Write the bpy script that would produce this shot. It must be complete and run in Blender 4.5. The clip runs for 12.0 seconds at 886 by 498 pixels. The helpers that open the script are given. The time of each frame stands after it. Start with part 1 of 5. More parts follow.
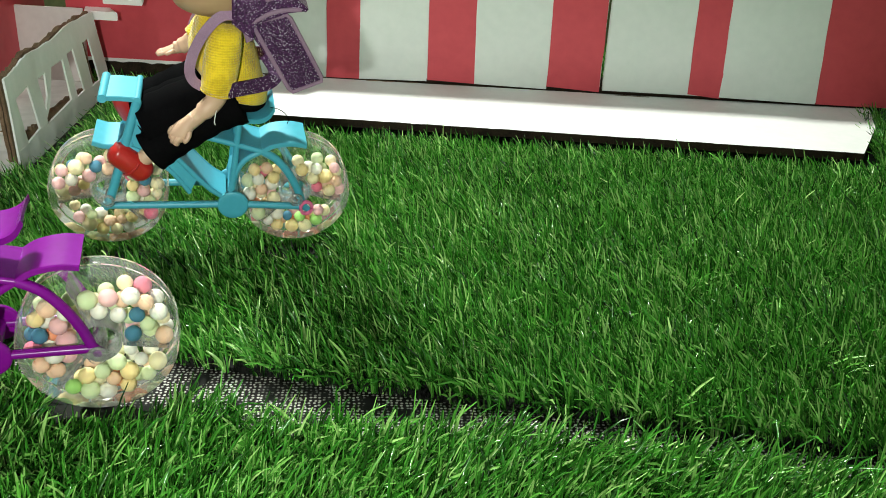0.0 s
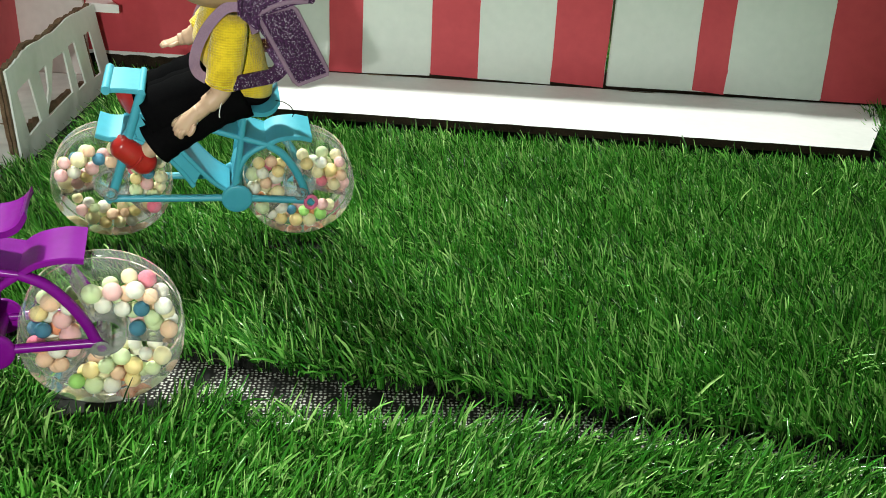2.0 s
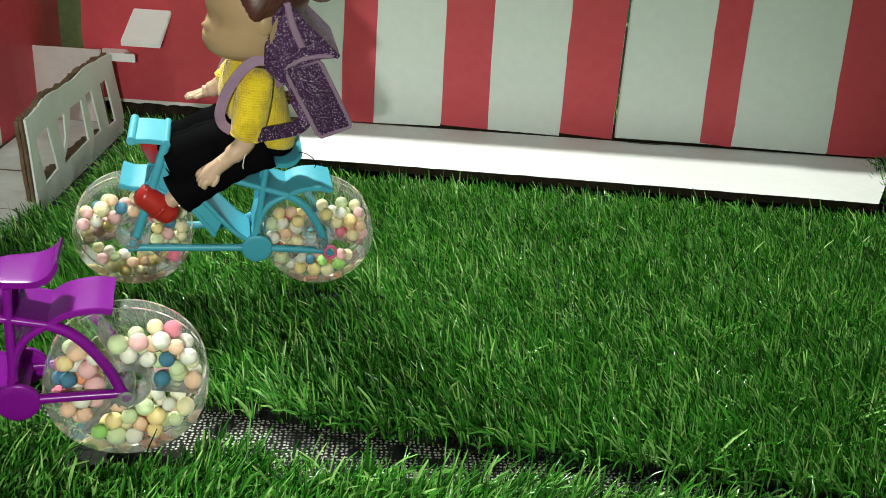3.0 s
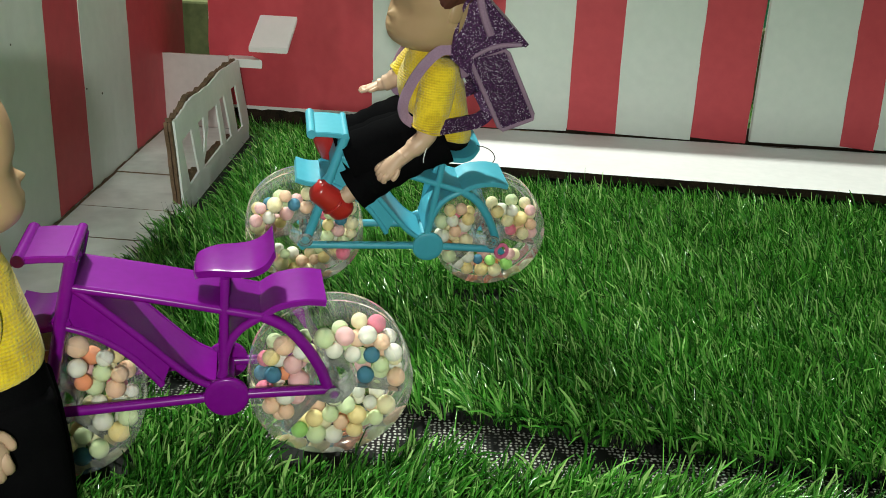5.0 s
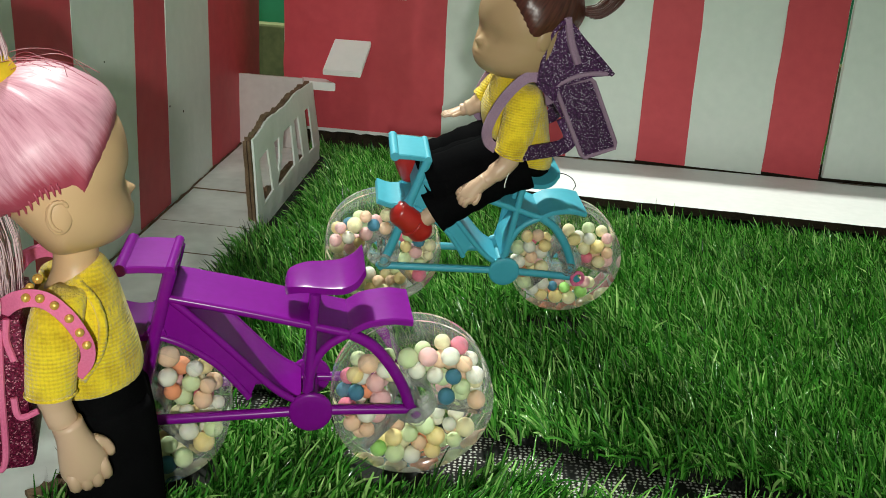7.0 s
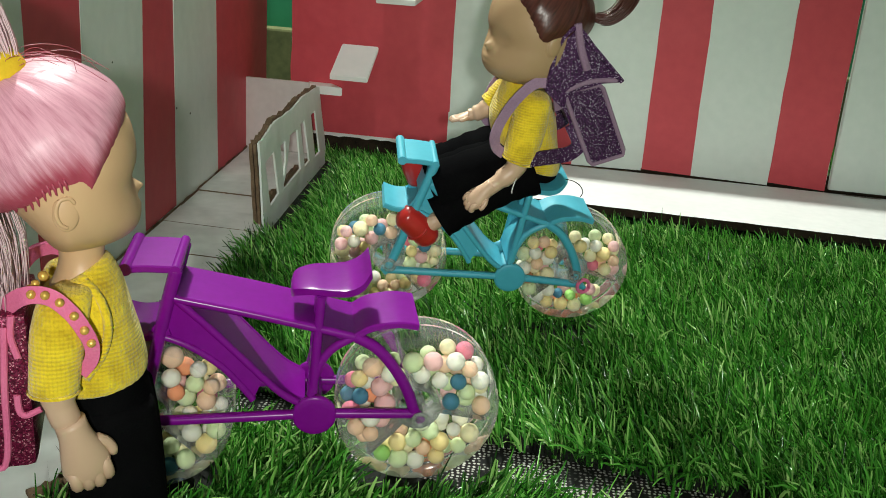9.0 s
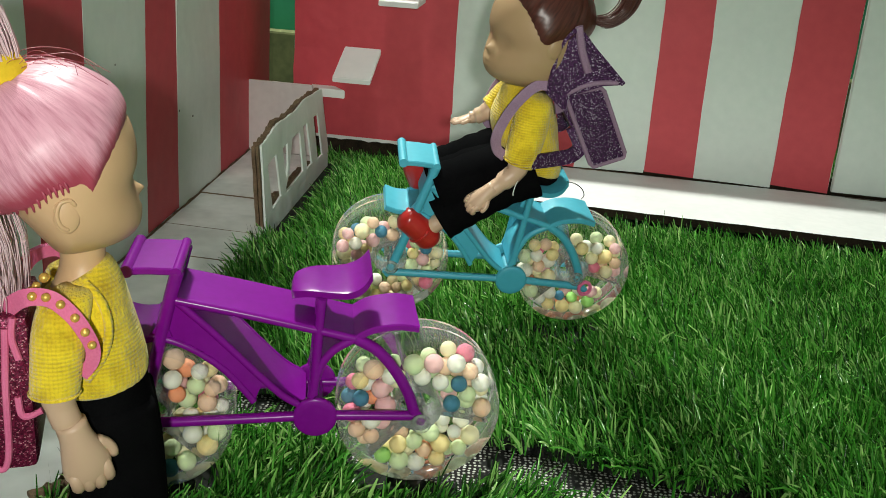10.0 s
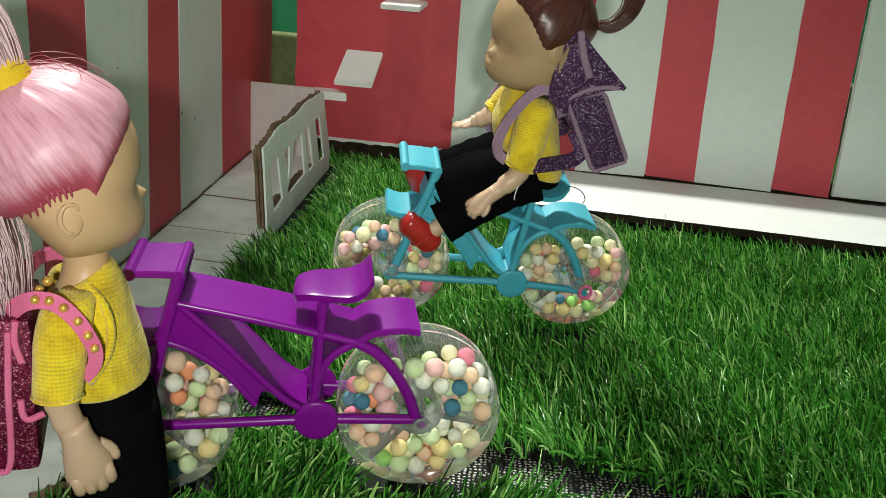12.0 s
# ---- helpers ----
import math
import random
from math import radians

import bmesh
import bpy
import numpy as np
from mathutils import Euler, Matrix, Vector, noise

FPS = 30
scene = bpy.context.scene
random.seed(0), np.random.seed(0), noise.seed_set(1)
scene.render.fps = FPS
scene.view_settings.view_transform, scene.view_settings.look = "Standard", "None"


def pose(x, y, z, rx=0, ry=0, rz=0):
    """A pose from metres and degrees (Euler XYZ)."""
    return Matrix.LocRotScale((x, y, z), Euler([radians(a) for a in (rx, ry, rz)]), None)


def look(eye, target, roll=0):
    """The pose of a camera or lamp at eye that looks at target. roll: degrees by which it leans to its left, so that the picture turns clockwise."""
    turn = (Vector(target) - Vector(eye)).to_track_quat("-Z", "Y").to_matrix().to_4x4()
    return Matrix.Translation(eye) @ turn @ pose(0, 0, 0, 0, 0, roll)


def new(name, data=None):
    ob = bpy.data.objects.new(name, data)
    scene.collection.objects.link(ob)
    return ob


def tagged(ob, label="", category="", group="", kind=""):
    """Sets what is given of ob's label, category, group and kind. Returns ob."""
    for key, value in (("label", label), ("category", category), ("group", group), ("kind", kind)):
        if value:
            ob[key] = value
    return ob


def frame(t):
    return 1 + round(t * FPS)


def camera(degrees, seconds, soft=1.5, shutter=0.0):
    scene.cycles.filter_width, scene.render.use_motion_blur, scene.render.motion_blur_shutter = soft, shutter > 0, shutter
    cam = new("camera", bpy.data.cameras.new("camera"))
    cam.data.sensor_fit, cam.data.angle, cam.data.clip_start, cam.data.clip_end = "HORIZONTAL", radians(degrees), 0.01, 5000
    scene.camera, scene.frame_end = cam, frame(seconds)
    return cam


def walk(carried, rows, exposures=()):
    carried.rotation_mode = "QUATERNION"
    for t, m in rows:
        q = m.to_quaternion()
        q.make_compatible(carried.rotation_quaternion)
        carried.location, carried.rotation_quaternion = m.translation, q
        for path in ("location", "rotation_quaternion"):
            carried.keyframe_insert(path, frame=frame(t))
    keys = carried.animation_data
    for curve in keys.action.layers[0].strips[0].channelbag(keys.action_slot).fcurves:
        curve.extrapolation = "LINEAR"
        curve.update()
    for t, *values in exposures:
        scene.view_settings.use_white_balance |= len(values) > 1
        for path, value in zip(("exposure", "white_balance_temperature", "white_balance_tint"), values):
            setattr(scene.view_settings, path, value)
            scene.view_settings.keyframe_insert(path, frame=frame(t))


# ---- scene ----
cam = camera(51.52, 12.0, soft=0.9)
PATH = [
    (0.0, (0.1427, -0.3031, 0.2209), (0.1290, 0.1543, 0.0193), 2.85),
    (0.5, (0.1418, -0.3012, 0.2191), (0.1279, 0.1560, 0.0170), 3.04),
    (1.0, (0.1411, -0.2998, 0.2172), (0.1271, 0.1563, 0.0130), 2.96),
    (1.5, (0.1398, -0.2995, 0.2175), (0.1260, 0.1566, 0.0130), 2.95),
    (2.0, (0.1386, -0.2998, 0.2187), (0.1261, 0.1567, 0.0152), 3.17),
    (2.5, (0.1358, -0.3019, 0.2217), (0.1247, 0.1614, 0.0341), 3.57),
    (4.5, (0.0829, -0.2955, 0.2106), (0.0493, 0.1718, 0.0359), 2.87),
    (5.0, (0.0692, -0.2932, 0.2028), (0.0224, 0.1737, 0.0301), 2.38),
    (5.5, (0.0604, -0.2951, 0.2014), (0.0035, 0.1706, 0.0286), 2.67),
    (6.0, (0.0562, -0.2969, 0.2019), (-0.0110, 0.1694, 0.0343), 2.86),
    (6.5, (0.0562, -0.2980, 0.2025), (-0.0168, 0.1693, 0.0402), 2.99),
    (8.5, (0.0538, -0.2959, 0.1983), (-0.0213, 0.1723, 0.0396), 4.02),
    (9.0, (0.0541, -0.2967, 0.1998), (-0.0223, 0.1720, 0.0434), 4.10),
    (9.5, (0.0548, -0.2973, 0.2006), (-0.0231, 0.1715, 0.0451), 4.15),
    (10.0, (0.0553, -0.2970, 0.2000), (-0.0232, 0.1717, 0.0447), 4.05),
    (10.5, (0.0558, -0.2973, 0.2002), (-0.0225, 0.1714, 0.0446), 4.03),
    (11.0, (0.0555, -0.2974, 0.2006), (-0.0233, 0.1711, 0.0446), 4.09),
    (11.5, (0.0552, -0.2975, 0.2008), (-0.0238, 0.1713, 0.0460), 4.29),
    (12.0, (0.0552, -0.2978, 0.2011), (-0.0239, 0.1712, 0.0468), 4.23),
]
walk(cam, [(t, look(eye, target, roll)) for t, eye, target, roll in PATH], exposures=[(0.0, 0.13), (2.5, 0.02), (4.5, -0.24), (12.0, -0.29)])

# ---- light: a wall tube beyond the card houses, a round ceiling lamp overhead, a small hand lamp held behind the camera ----
world = bpy.data.worlds.new("world")
scene.world = world
world.use_nodes = True
world.node_tree.nodes["Background"].inputs["Color"].default_value = (0.9, 1.0, 0.95, 1)
world.node_tree.nodes["Background"].inputs["Strength"].default_value = 0.008


def area_lamp(name, eye, target, sx, sy, watts, colour):
    data = bpy.data.lights.new(name, "AREA")
    data.shape, data.size, data.size_y, data.energy, data.color = "RECTANGLE", sx, sy, watts, colour
    ob = new(name, data)
    ob.matrix_world = look(eye, target)
    return ob


area_lamp("tube_lamp", (-0.55, 0.79, 1.44), (0.12, 0.22, 0.0), 0.12, 0.024, 56.0, (0.96, 1.0, 0.91))
area_lamp("room_lamp", (-0.15, -0.20, 2.36), (-0.15, -0.20, 0.0), 0.16, 0.16, 14.0, (0.95, 1.0, 0.92))
torch = area_lamp("hand_lamp", (0.096, -0.46, 0.233), (-0.11, 0.30, 0.12), 0.014, 0.014, 0.56, (0.98, 1.0, 0.92))
torch.data.spread = radians(82)
scene.view_settings.exposure = 0.0


# ---- materials ----
def material(name):
    m = bpy.data.materials.new(name)
    m.use_nodes = True
    nt = m.node_tree
    return m, nt, nt.nodes["Principled BSDF"]


def node(nt, kind, **values):
    n = nt.nodes.new(kind)
    for k, v in values.items():
        n.inputs[k.replace("_", " ")].default_value = v
    return n


def mottled(name, dark, light, rough=0.6, scale=120.0, bump=0.15, spec=0.5, coarse=12.0, metal=0.0, coat=0.0, wrinkle=0.0):
    """A surface with fine grain and broad blotches between two colours, and a fine relief."""
    m, nt, b = material(name)
    tc = nt.nodes.new("ShaderNodeTexCoord")
    fine = node(nt, "ShaderNodeTexNoise", Scale=scale, Detail=6.0)
    broad = node(nt, "ShaderNodeTexNoise", Scale=coarse, Detail=3.0)
    nt.links.new(tc.outputs["Object"], fine.inputs["Vector"])
    nt.links.new(tc.outputs["Object"], broad.inputs["Vector"])
    mid = nt.nodes.new("ShaderNodeMath")
    mid.operation = "MULTIPLY_ADD"
    mid.inputs[1].default_value = 0.45
    nt.links.new(fine.outputs["Fac"], mid.inputs[0])
    half = nt.nodes.new("ShaderNodeMath")
    half.operation = "MULTIPLY"
    half.inputs[1].default_value = 0.55
    nt.links.new(broad.outputs["Fac"], half.inputs[0])
    nt.links.new(half.outputs[0], mid.inputs[2])
    ramp = nt.nodes.new("ShaderNodeValToRGB")
    ramp.color_ramp.elements[0].position, ramp.color_ramp.elements[1].position = 0.32, 0.68
    ramp.color_ramp.elements[0].color, ramp.color_ramp.elements[1].color = (*dark, 1), (*light, 1)
    nt.links.new(mid.outputs[0], ramp.inputs["Fac"])
    nt.links.new(ramp.outputs["Color"], b.inputs["Base Color"])
    bp = node(nt, "ShaderNodeBump", Strength=bump, Distance=0.0006)
    nt.links.new(mid.outputs[0], bp.inputs["Height"])
    last = bp
    if wrinkle:
        # soft buckles of glued paper
        fold = node(nt, "ShaderNodeTexNoise", Scale=22.0, Detail=2.0, Distortion=0.3)
        nt.links.new(tc.outputs["Object"], fold.inputs["Vector"])
        last = node(nt, "ShaderNodeBump", Strength=wrinkle, Distance=0.006)
        nt.links.new(fold.outputs["Fac"], last.inputs["Height"])
        nt.links.new(bp.outputs["Normal"], last.inputs["Normal"])
    nt.links.new(last.outputs["Normal"], b.inputs["Normal"])
    b.inputs["Roughness"].default_value, b.inputs["Metallic"].default_value = rough, metal
    b.inputs["Specular IOR Level"].default_value, b.inputs["Coat Weight"].default_value = spec, coat
    return m


RED_PAPER = mottled("red_paper", (0.58, 0.064, 0.086), (0.68, 0.088, 0.112), 0.55, 90, 0.35, 0.35, 9, wrinkle=0.35)
WHITE_PAPER = mottled("white_paper", (0.72, 0.79, 0.75), (0.80, 0.86, 0.82), 0.6, 110, 0.25, 0.3, 10, wrinkle=0.35)
WHITE_CARD = mottled("white_card", (0.84, 0.85, 0.84), (0.90, 0.90, 0.89), 0.6, 130, 0.2, 0.3, 14, wrinkle=0.5)
PORCH_PAPER = mottled("porch_paper", (0.52, 0.52, 0.50), (0.80, 0.80, 0.78), 0.65, 60, 0.3, 0.3, 22, wrinkle=0.8)
RAIL_PAPER = mottled("rail_paper", (0.78, 0.85, 0.82), (0.87, 0.91, 0.89), 0.6, 160, 0.3, 0.3, 25, wrinkle=0.5)
PLATFORM_CARD = mottled("platform_card", (0.55, 0.56, 0.55), (0.63, 0.63, 0.62), 0.6, 130, 0.2, 0.3, 14, wrinkle=0.25)
GREY_CARD = mottled("grey_card", (0.62, 0.58, 0.56), (0.72, 0.68, 0.66), 0.7, 160, 0.2, 0.3, 20)
BROWN_CARD = mottled("brown_card", (0.09, 0.058, 0.035), (0.24, 0.16, 0.10), 0.85, 900, 0.8, 0.2, 90)
# cut card edges and specks; also the shade painted under the back wall
DARK_EDGE_AND_SHADE = mottled("dark_card_edge_and_gap_shade", (0.012, 0.010, 0.008), (0.05, 0.035, 0.022), 0.9, 900, 0.8, 0.1, 90)
PURPLE = mottled("purple_plastic", (0.160, 0.003, 0.205), (0.195, 0.005, 0.248), 0.27, 300, 0.06, 0.30, 30)
BLUE = mottled("blue_plastic", (0.050, 0.34, 0.45), (0.066, 0.39, 0.51), 0.43, 300, 0.06, 0.5, 30)
SKIN = mottled("doll_vinyl", (0.52, 0.33, 0.18), (0.57, 0.365, 0.205), 0.42, 60, 0.02, 0.4, 30)
RIDER_SKIN = mottled("tan_doll_vinyl", (0.37, 0.245, 0.13), (0.41, 0.275, 0.15), 0.42, 60, 0.02, 0.4, 30)
SHOE = mottled("red_shoe_vinyl", (0.33, 0.015, 0.012), (0.42, 0.022, 0.018), 0.28, 150, 0.1, 0.5, 60)
BLACK_CLOTH = mottled("black_cloth", (0.002, 0.002, 0.0024), (0.0045, 0.0045, 0.005), 0.98, 1500, 0.5, 0.02, 60)
LILAC_TRIM = mottled("lilac_felt_trim", (0.23, 0.145, 0.22), (0.33, 0.22, 0.31), 0.9, 1500, 0.6, 0.2, 90)
PINK_TRIM = mottled("pink_felt_trim", (0.62, 0.12, 0.26), (0.75, 0.19, 0.35), 0.85, 1500, 0.6, 0.2, 90)
YELLOW_BAND = mottled("yellow_hair_band", (0.62, 0.42, 0.02), (0.75, 0.52, 0.03), 0.9, 900, 0.6, 0.2, 200)
GOLD = mottled("gold_bead", (0.78, 0.47, 0.10), (0.88, 0.57, 0.14), 0.25, 200, 0.05, 0.5, 60, metal=0.55)
ROOM_PAINT = mottled("room_paint", (0.44, 0.46, 0.42), (0.50, 0.52, 0.48), 0.8, 40, 0.1, 0.3, 2)
GREEN_PAINT = mottled("green_wall_paint", (0.02, 0.19, 0.09), (0.03, 0.25, 0.12), 0.7, 60, 0.1, 0.3, 4)
OLIVE_BOARD = mottled("olive_skirting_board", (0.06, 0.075, 0.028), (0.14, 0.15, 0.06), 0.8, 120, 0.3, 0.3, 25)
FLOOR_TILE = mottled("floor_tile", (0.20, 0.20, 0.19), (0.27, 0.27, 0.26), 0.5, 60, 0.1, 0.4, 5)


def knit_material():
    """Yellow knitted cloth: small stitches in rows, soft fibres."""
    m, nt, b = material("yellow_knit")
    tc = nt.nodes.new("ShaderNodeTexCoord")
    a = node(nt, "ShaderNodeTexWave", Scale=262.0, Distortion=1.2, Detail=2.0)
    a.inputs["Detail Scale"].default_value = 0.4
    a.bands_direction = "Z"
    c = node(nt, "ShaderNodeTexVoronoi", Scale=880.0)
    c.inputs["Randomness"].default_value = 0.25
    n = node(nt, "ShaderNodeTexNoise", Scale=130.0, Detail=5.0)
    fine = node(nt, "ShaderNodeTexNoise", Scale=3200.0, Detail=3.0)
    for x in (a, c, n, fine):
        nt.links.new(tc.outputs["Object"], x.inputs["Vector"])

    def blend(p, q, k):
        w = nt.nodes.new("ShaderNodeMath")
        w.operation = "MULTIPLY_ADD"
        w.inputs[1].default_value = k
        nt.links.new(p, w.inputs[0])
        nt.links.new(q, w.inputs[2])
        return w.outputs[0]

    half = blend(a.outputs["Fac"], n.outputs["Fac"], 0.4)
    h = blend(c.outputs["Distance"], blend(fine.outputs["Fac"], half, 0.7), -1.0)
    tone = blend(h, n.outputs["Fac"], 0.45)
    ramp = nt.nodes.new("ShaderNodeValToRGB")
    ramp.color_ramp.elements[0].position, ramp.color_ramp.elements[1].position = 0.25, 0.95
    ramp.color_ramp.elements[0].color, ramp.color_ramp.elements[1].color = (0.46, 0.29, 0.007, 1), (0.84, 0.62, 0.022, 1)
    nt.links.new(tone, ramp.inputs["Fac"])
    nt.links.new(ramp.outputs["Color"], b.inputs["Base Color"])
    bp = node(nt, "ShaderNodeBump", Strength=0.8, Distance=0.00045)
    nt.links.new(h, bp.inputs["Height"])
    bp2 = node(nt, "ShaderNodeBump", Strength=0.5, Distance=0.0015)
    nt.links.new(n.outputs["Fac"], bp2.inputs["Height"])
    nt.links.new(bp.outputs["Normal"], bp2.inputs["Normal"])
    nt.links.new(bp2.outputs["Normal"], b.inputs["Normal"])
    b.inputs["Roughness"].default_value, b.inputs["Specular IOR Level"].default_value = 0.9, 0.2
    b.inputs["Sheen Weight"].default_value = 0.4
    return m


KNIT = knit_material()


def hair_material(name, dark, light, strands, rough, root=None):
    """Combed doll hair: fine strands along the layer called strand, with gloss."""
    m, nt, b = material(name)
    uv = nt.nodes.new("ShaderNodeUVMap")
    uv.uv_map = "strand"
    geo = nt.nodes.new("ShaderNodeNewGeometry")

    def strand_noise(across, along, detail):
        mp = nt.nodes.new("ShaderNodeMapping")
        mp.inputs["Scale"].default_value = (across, along, 1.0)
        nt.links.new(uv.outputs["UV"], mp.inputs["Vector"])
        n = node(nt, "ShaderNodeTexNoise", Scale=1.0, Detail=detail)
        n.inputs["Roughness"].default_value = 0.6
        nt.links.new(mp.outputs["Vector"], n.inputs["Vector"])
        return n.outputs["Fac"]

    def blend(p, q, k):
        w = nt.nodes.new("ShaderNodeMath")
        w.operation = "MULTIPLY_ADD"
        w.inputs[1].default_value = k
        nt.links.new(p, w.inputs[0])
        nt.links.new(q, w.inputs[2])
        return w.outputs[0]

    locks, fine = strand_noise(strands, 2.2, 3.0), strand_noise(strands * 9.0, 5.0, 4.0)
    mid = blend(fine, blend(geo.outputs["Random Per Island"], locks, 0.22), 0.24)
    ramp = nt.nodes.new("ShaderNodeValToRGB")
    ramp.color_ramp.elements[0].position, ramp.color_ramp.elements[1].position = 0.44, 1.0
    ramp.color_ramp.elements[1].position = 0.80
    ramp.color_ramp.elements[0].color, ramp.color_ramp.elements[1].color = (*dark, 1), (*light, 1)
    nt.links.new(mid, ramp.inputs["Fac"])
    tint = ramp.outputs["Color"]
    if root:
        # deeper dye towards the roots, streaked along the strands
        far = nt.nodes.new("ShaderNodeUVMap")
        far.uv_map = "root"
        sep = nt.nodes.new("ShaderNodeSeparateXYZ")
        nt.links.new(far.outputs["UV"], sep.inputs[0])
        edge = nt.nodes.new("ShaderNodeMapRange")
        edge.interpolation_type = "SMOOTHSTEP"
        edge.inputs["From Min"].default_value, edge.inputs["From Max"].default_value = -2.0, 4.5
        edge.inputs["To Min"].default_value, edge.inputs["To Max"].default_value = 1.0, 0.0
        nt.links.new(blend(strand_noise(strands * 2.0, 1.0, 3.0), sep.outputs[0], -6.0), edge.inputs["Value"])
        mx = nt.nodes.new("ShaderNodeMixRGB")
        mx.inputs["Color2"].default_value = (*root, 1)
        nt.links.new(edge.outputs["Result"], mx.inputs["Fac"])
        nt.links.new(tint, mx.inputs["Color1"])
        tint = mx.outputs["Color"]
    nt.links.new(tint, b.inputs["Base Color"])
    bp = node(nt, "ShaderNodeBump", Strength=0.16, Distance=0.0008)
    nt.links.new(mid, bp.inputs["Height"])
    nt.links.new(bp.outputs["Normal"], b.inputs["Normal"])
    b.inputs["Roughness"].default_value = rough
    return m


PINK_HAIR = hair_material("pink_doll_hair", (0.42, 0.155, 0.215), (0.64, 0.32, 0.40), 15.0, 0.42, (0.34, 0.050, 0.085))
PALE_HAIR = hair_material("pale_pink_doll_hair", (0.56, 0.36, 0.40), (0.72, 0.54, 0.57), 15.0, 0.5)
BROWN_HAIR = hair_material("brown_doll_hair", (0.018, 0.006, 0.005), (0.085, 0.026, 0.018), 18.0, 0.34)
DOLL_HAND = mottled("pale_doll_vinyl", (0.52, 0.35, 0.24), (0.57, 0.39, 0.27), 0.40, 60, 0.02, 0.4, 30)


def glitter_material(name, dark, mid, spark):
    """Glitter foam: a dark ground with tiny bright metallic flakes at many tilts."""
    m, nt, b = material(name)
    tc = nt.nodes.new("ShaderNodeTexCoord")
    v = node(nt, "ShaderNodeTexVoronoi", Scale=2500.0)
    n = node(nt, "ShaderNodeTexNoise", Scale=260.0, Detail=3.0)
    for x in (v, n):
        nt.links.new(tc.outputs["Object"], x.inputs["Vector"])
    ramp = nt.nodes.new("ShaderNodeValToRGB")
    e = ramp.color_ramp.elements
    e[0].position, e[0].color = 0.15, (*dark, 1)
    e[1].position, e[1].color = 0.88, (*mid, 1)
    e.new(0.985).color = (*spark, 1)
    sep = nt.nodes.new("ShaderNodeSeparateColor")
    nt.links.new(v.outputs["Color"], sep.inputs["Color"])
    nt.links.new(sep.outputs[0], ramp.inputs["Fac"])
    nt.links.new(ramp.outputs["Color"], b.inputs["Base Color"])
    geo = nt.nodes.new("ShaderNodeNewGeometry")
    tilt = nt.nodes.new("ShaderNodeMixRGB")
    tilt.inputs["Fac"].default_value = 0.16
    nt.links.new(geo.outputs["Normal"], tilt.inputs["Color1"])
    off = nt.nodes.new("ShaderNodeVectorMath")
    off.operation = "MULTIPLY_ADD"
    off.inputs[1].default_value, off.inputs[2].default_value = (2, 2, 2), (-1, -1, -1)
    nt.links.new(v.outputs["Color"], off.inputs[0])
    nt.links.new(off.outputs[0], tilt.inputs["Color2"])
    nrm = nt.nodes.new("ShaderNodeVectorMath")
    nrm.operation = "NORMALIZE"
    nt.links.new(tilt.outputs["Color"], nrm.inputs[0])
    nt.links.new(nrm.outputs[0], b.inputs["Normal"])
    b.inputs["Metallic"].default_value, b.inputs["Roughness"].default_value = 0.45, 0.35
    return m


PURPLE_GLITTER = glitter_material("purple_glitter_foam", (0.026, 0.005, 0.036), (0.115, 0.026, 0.135), (0.86, 0.74, 0.94))
PINK_GLITTER = glitter_material("pink_glitter_foam", (0.07, 0.003, 0.020), (0.26, 0.014, 0.075), (0.80, 0.40, 0.50))


def clear_material(name, milk):
    """Clear moulded plastic: see-through, with a gloss that grows towards grazing angles."""
    m, nt, b = material(name)
    out = nt.nodes["Material Output"]
    tr = nt.nodes.new("ShaderNodeBsdfTransparent")
    tr.inputs["Color"].default_value = (0.975, 0.985, 0.975, 1)
    gl = nt.nodes.new("ShaderNodeBsdfGlossy")
    gl.inputs["Roughness"].default_value = 0.10
    fr = nt.nodes.new("ShaderNodeFresnel")
    fr.inputs["IOR"].default_value = 1.5
    mx = nt.nodes.new("ShaderNodeMixShader")
    nt.links.new(fr.outputs[0], mx.inputs[0])
    nt.links.new(tr.outputs[0], mx.inputs[1])
    nt.links.new(gl.outputs[0], mx.inputs[2])
    white = nt.nodes.new("ShaderNodeBsdfDiffuse")
    white.inputs["Color"].default_value = (0.8, 0.82, 0.8, 1)
    scuffed = nt.nodes.new("ShaderNodeMixShader")
    scuffed.inputs[0].default_value = milk
    nt.links.new(mx.outputs[0], scuffed.inputs[1])
    nt.links.new(white.outputs[0], scuffed.inputs[2])
    nt.links.new(scuffed.outputs[0], out.inputs["Surface"])
    return m


CLEAR = clear_material("clear_plastic", 0.008)
FROSTED = clear_material("clear_plastic_edge", 0.085)


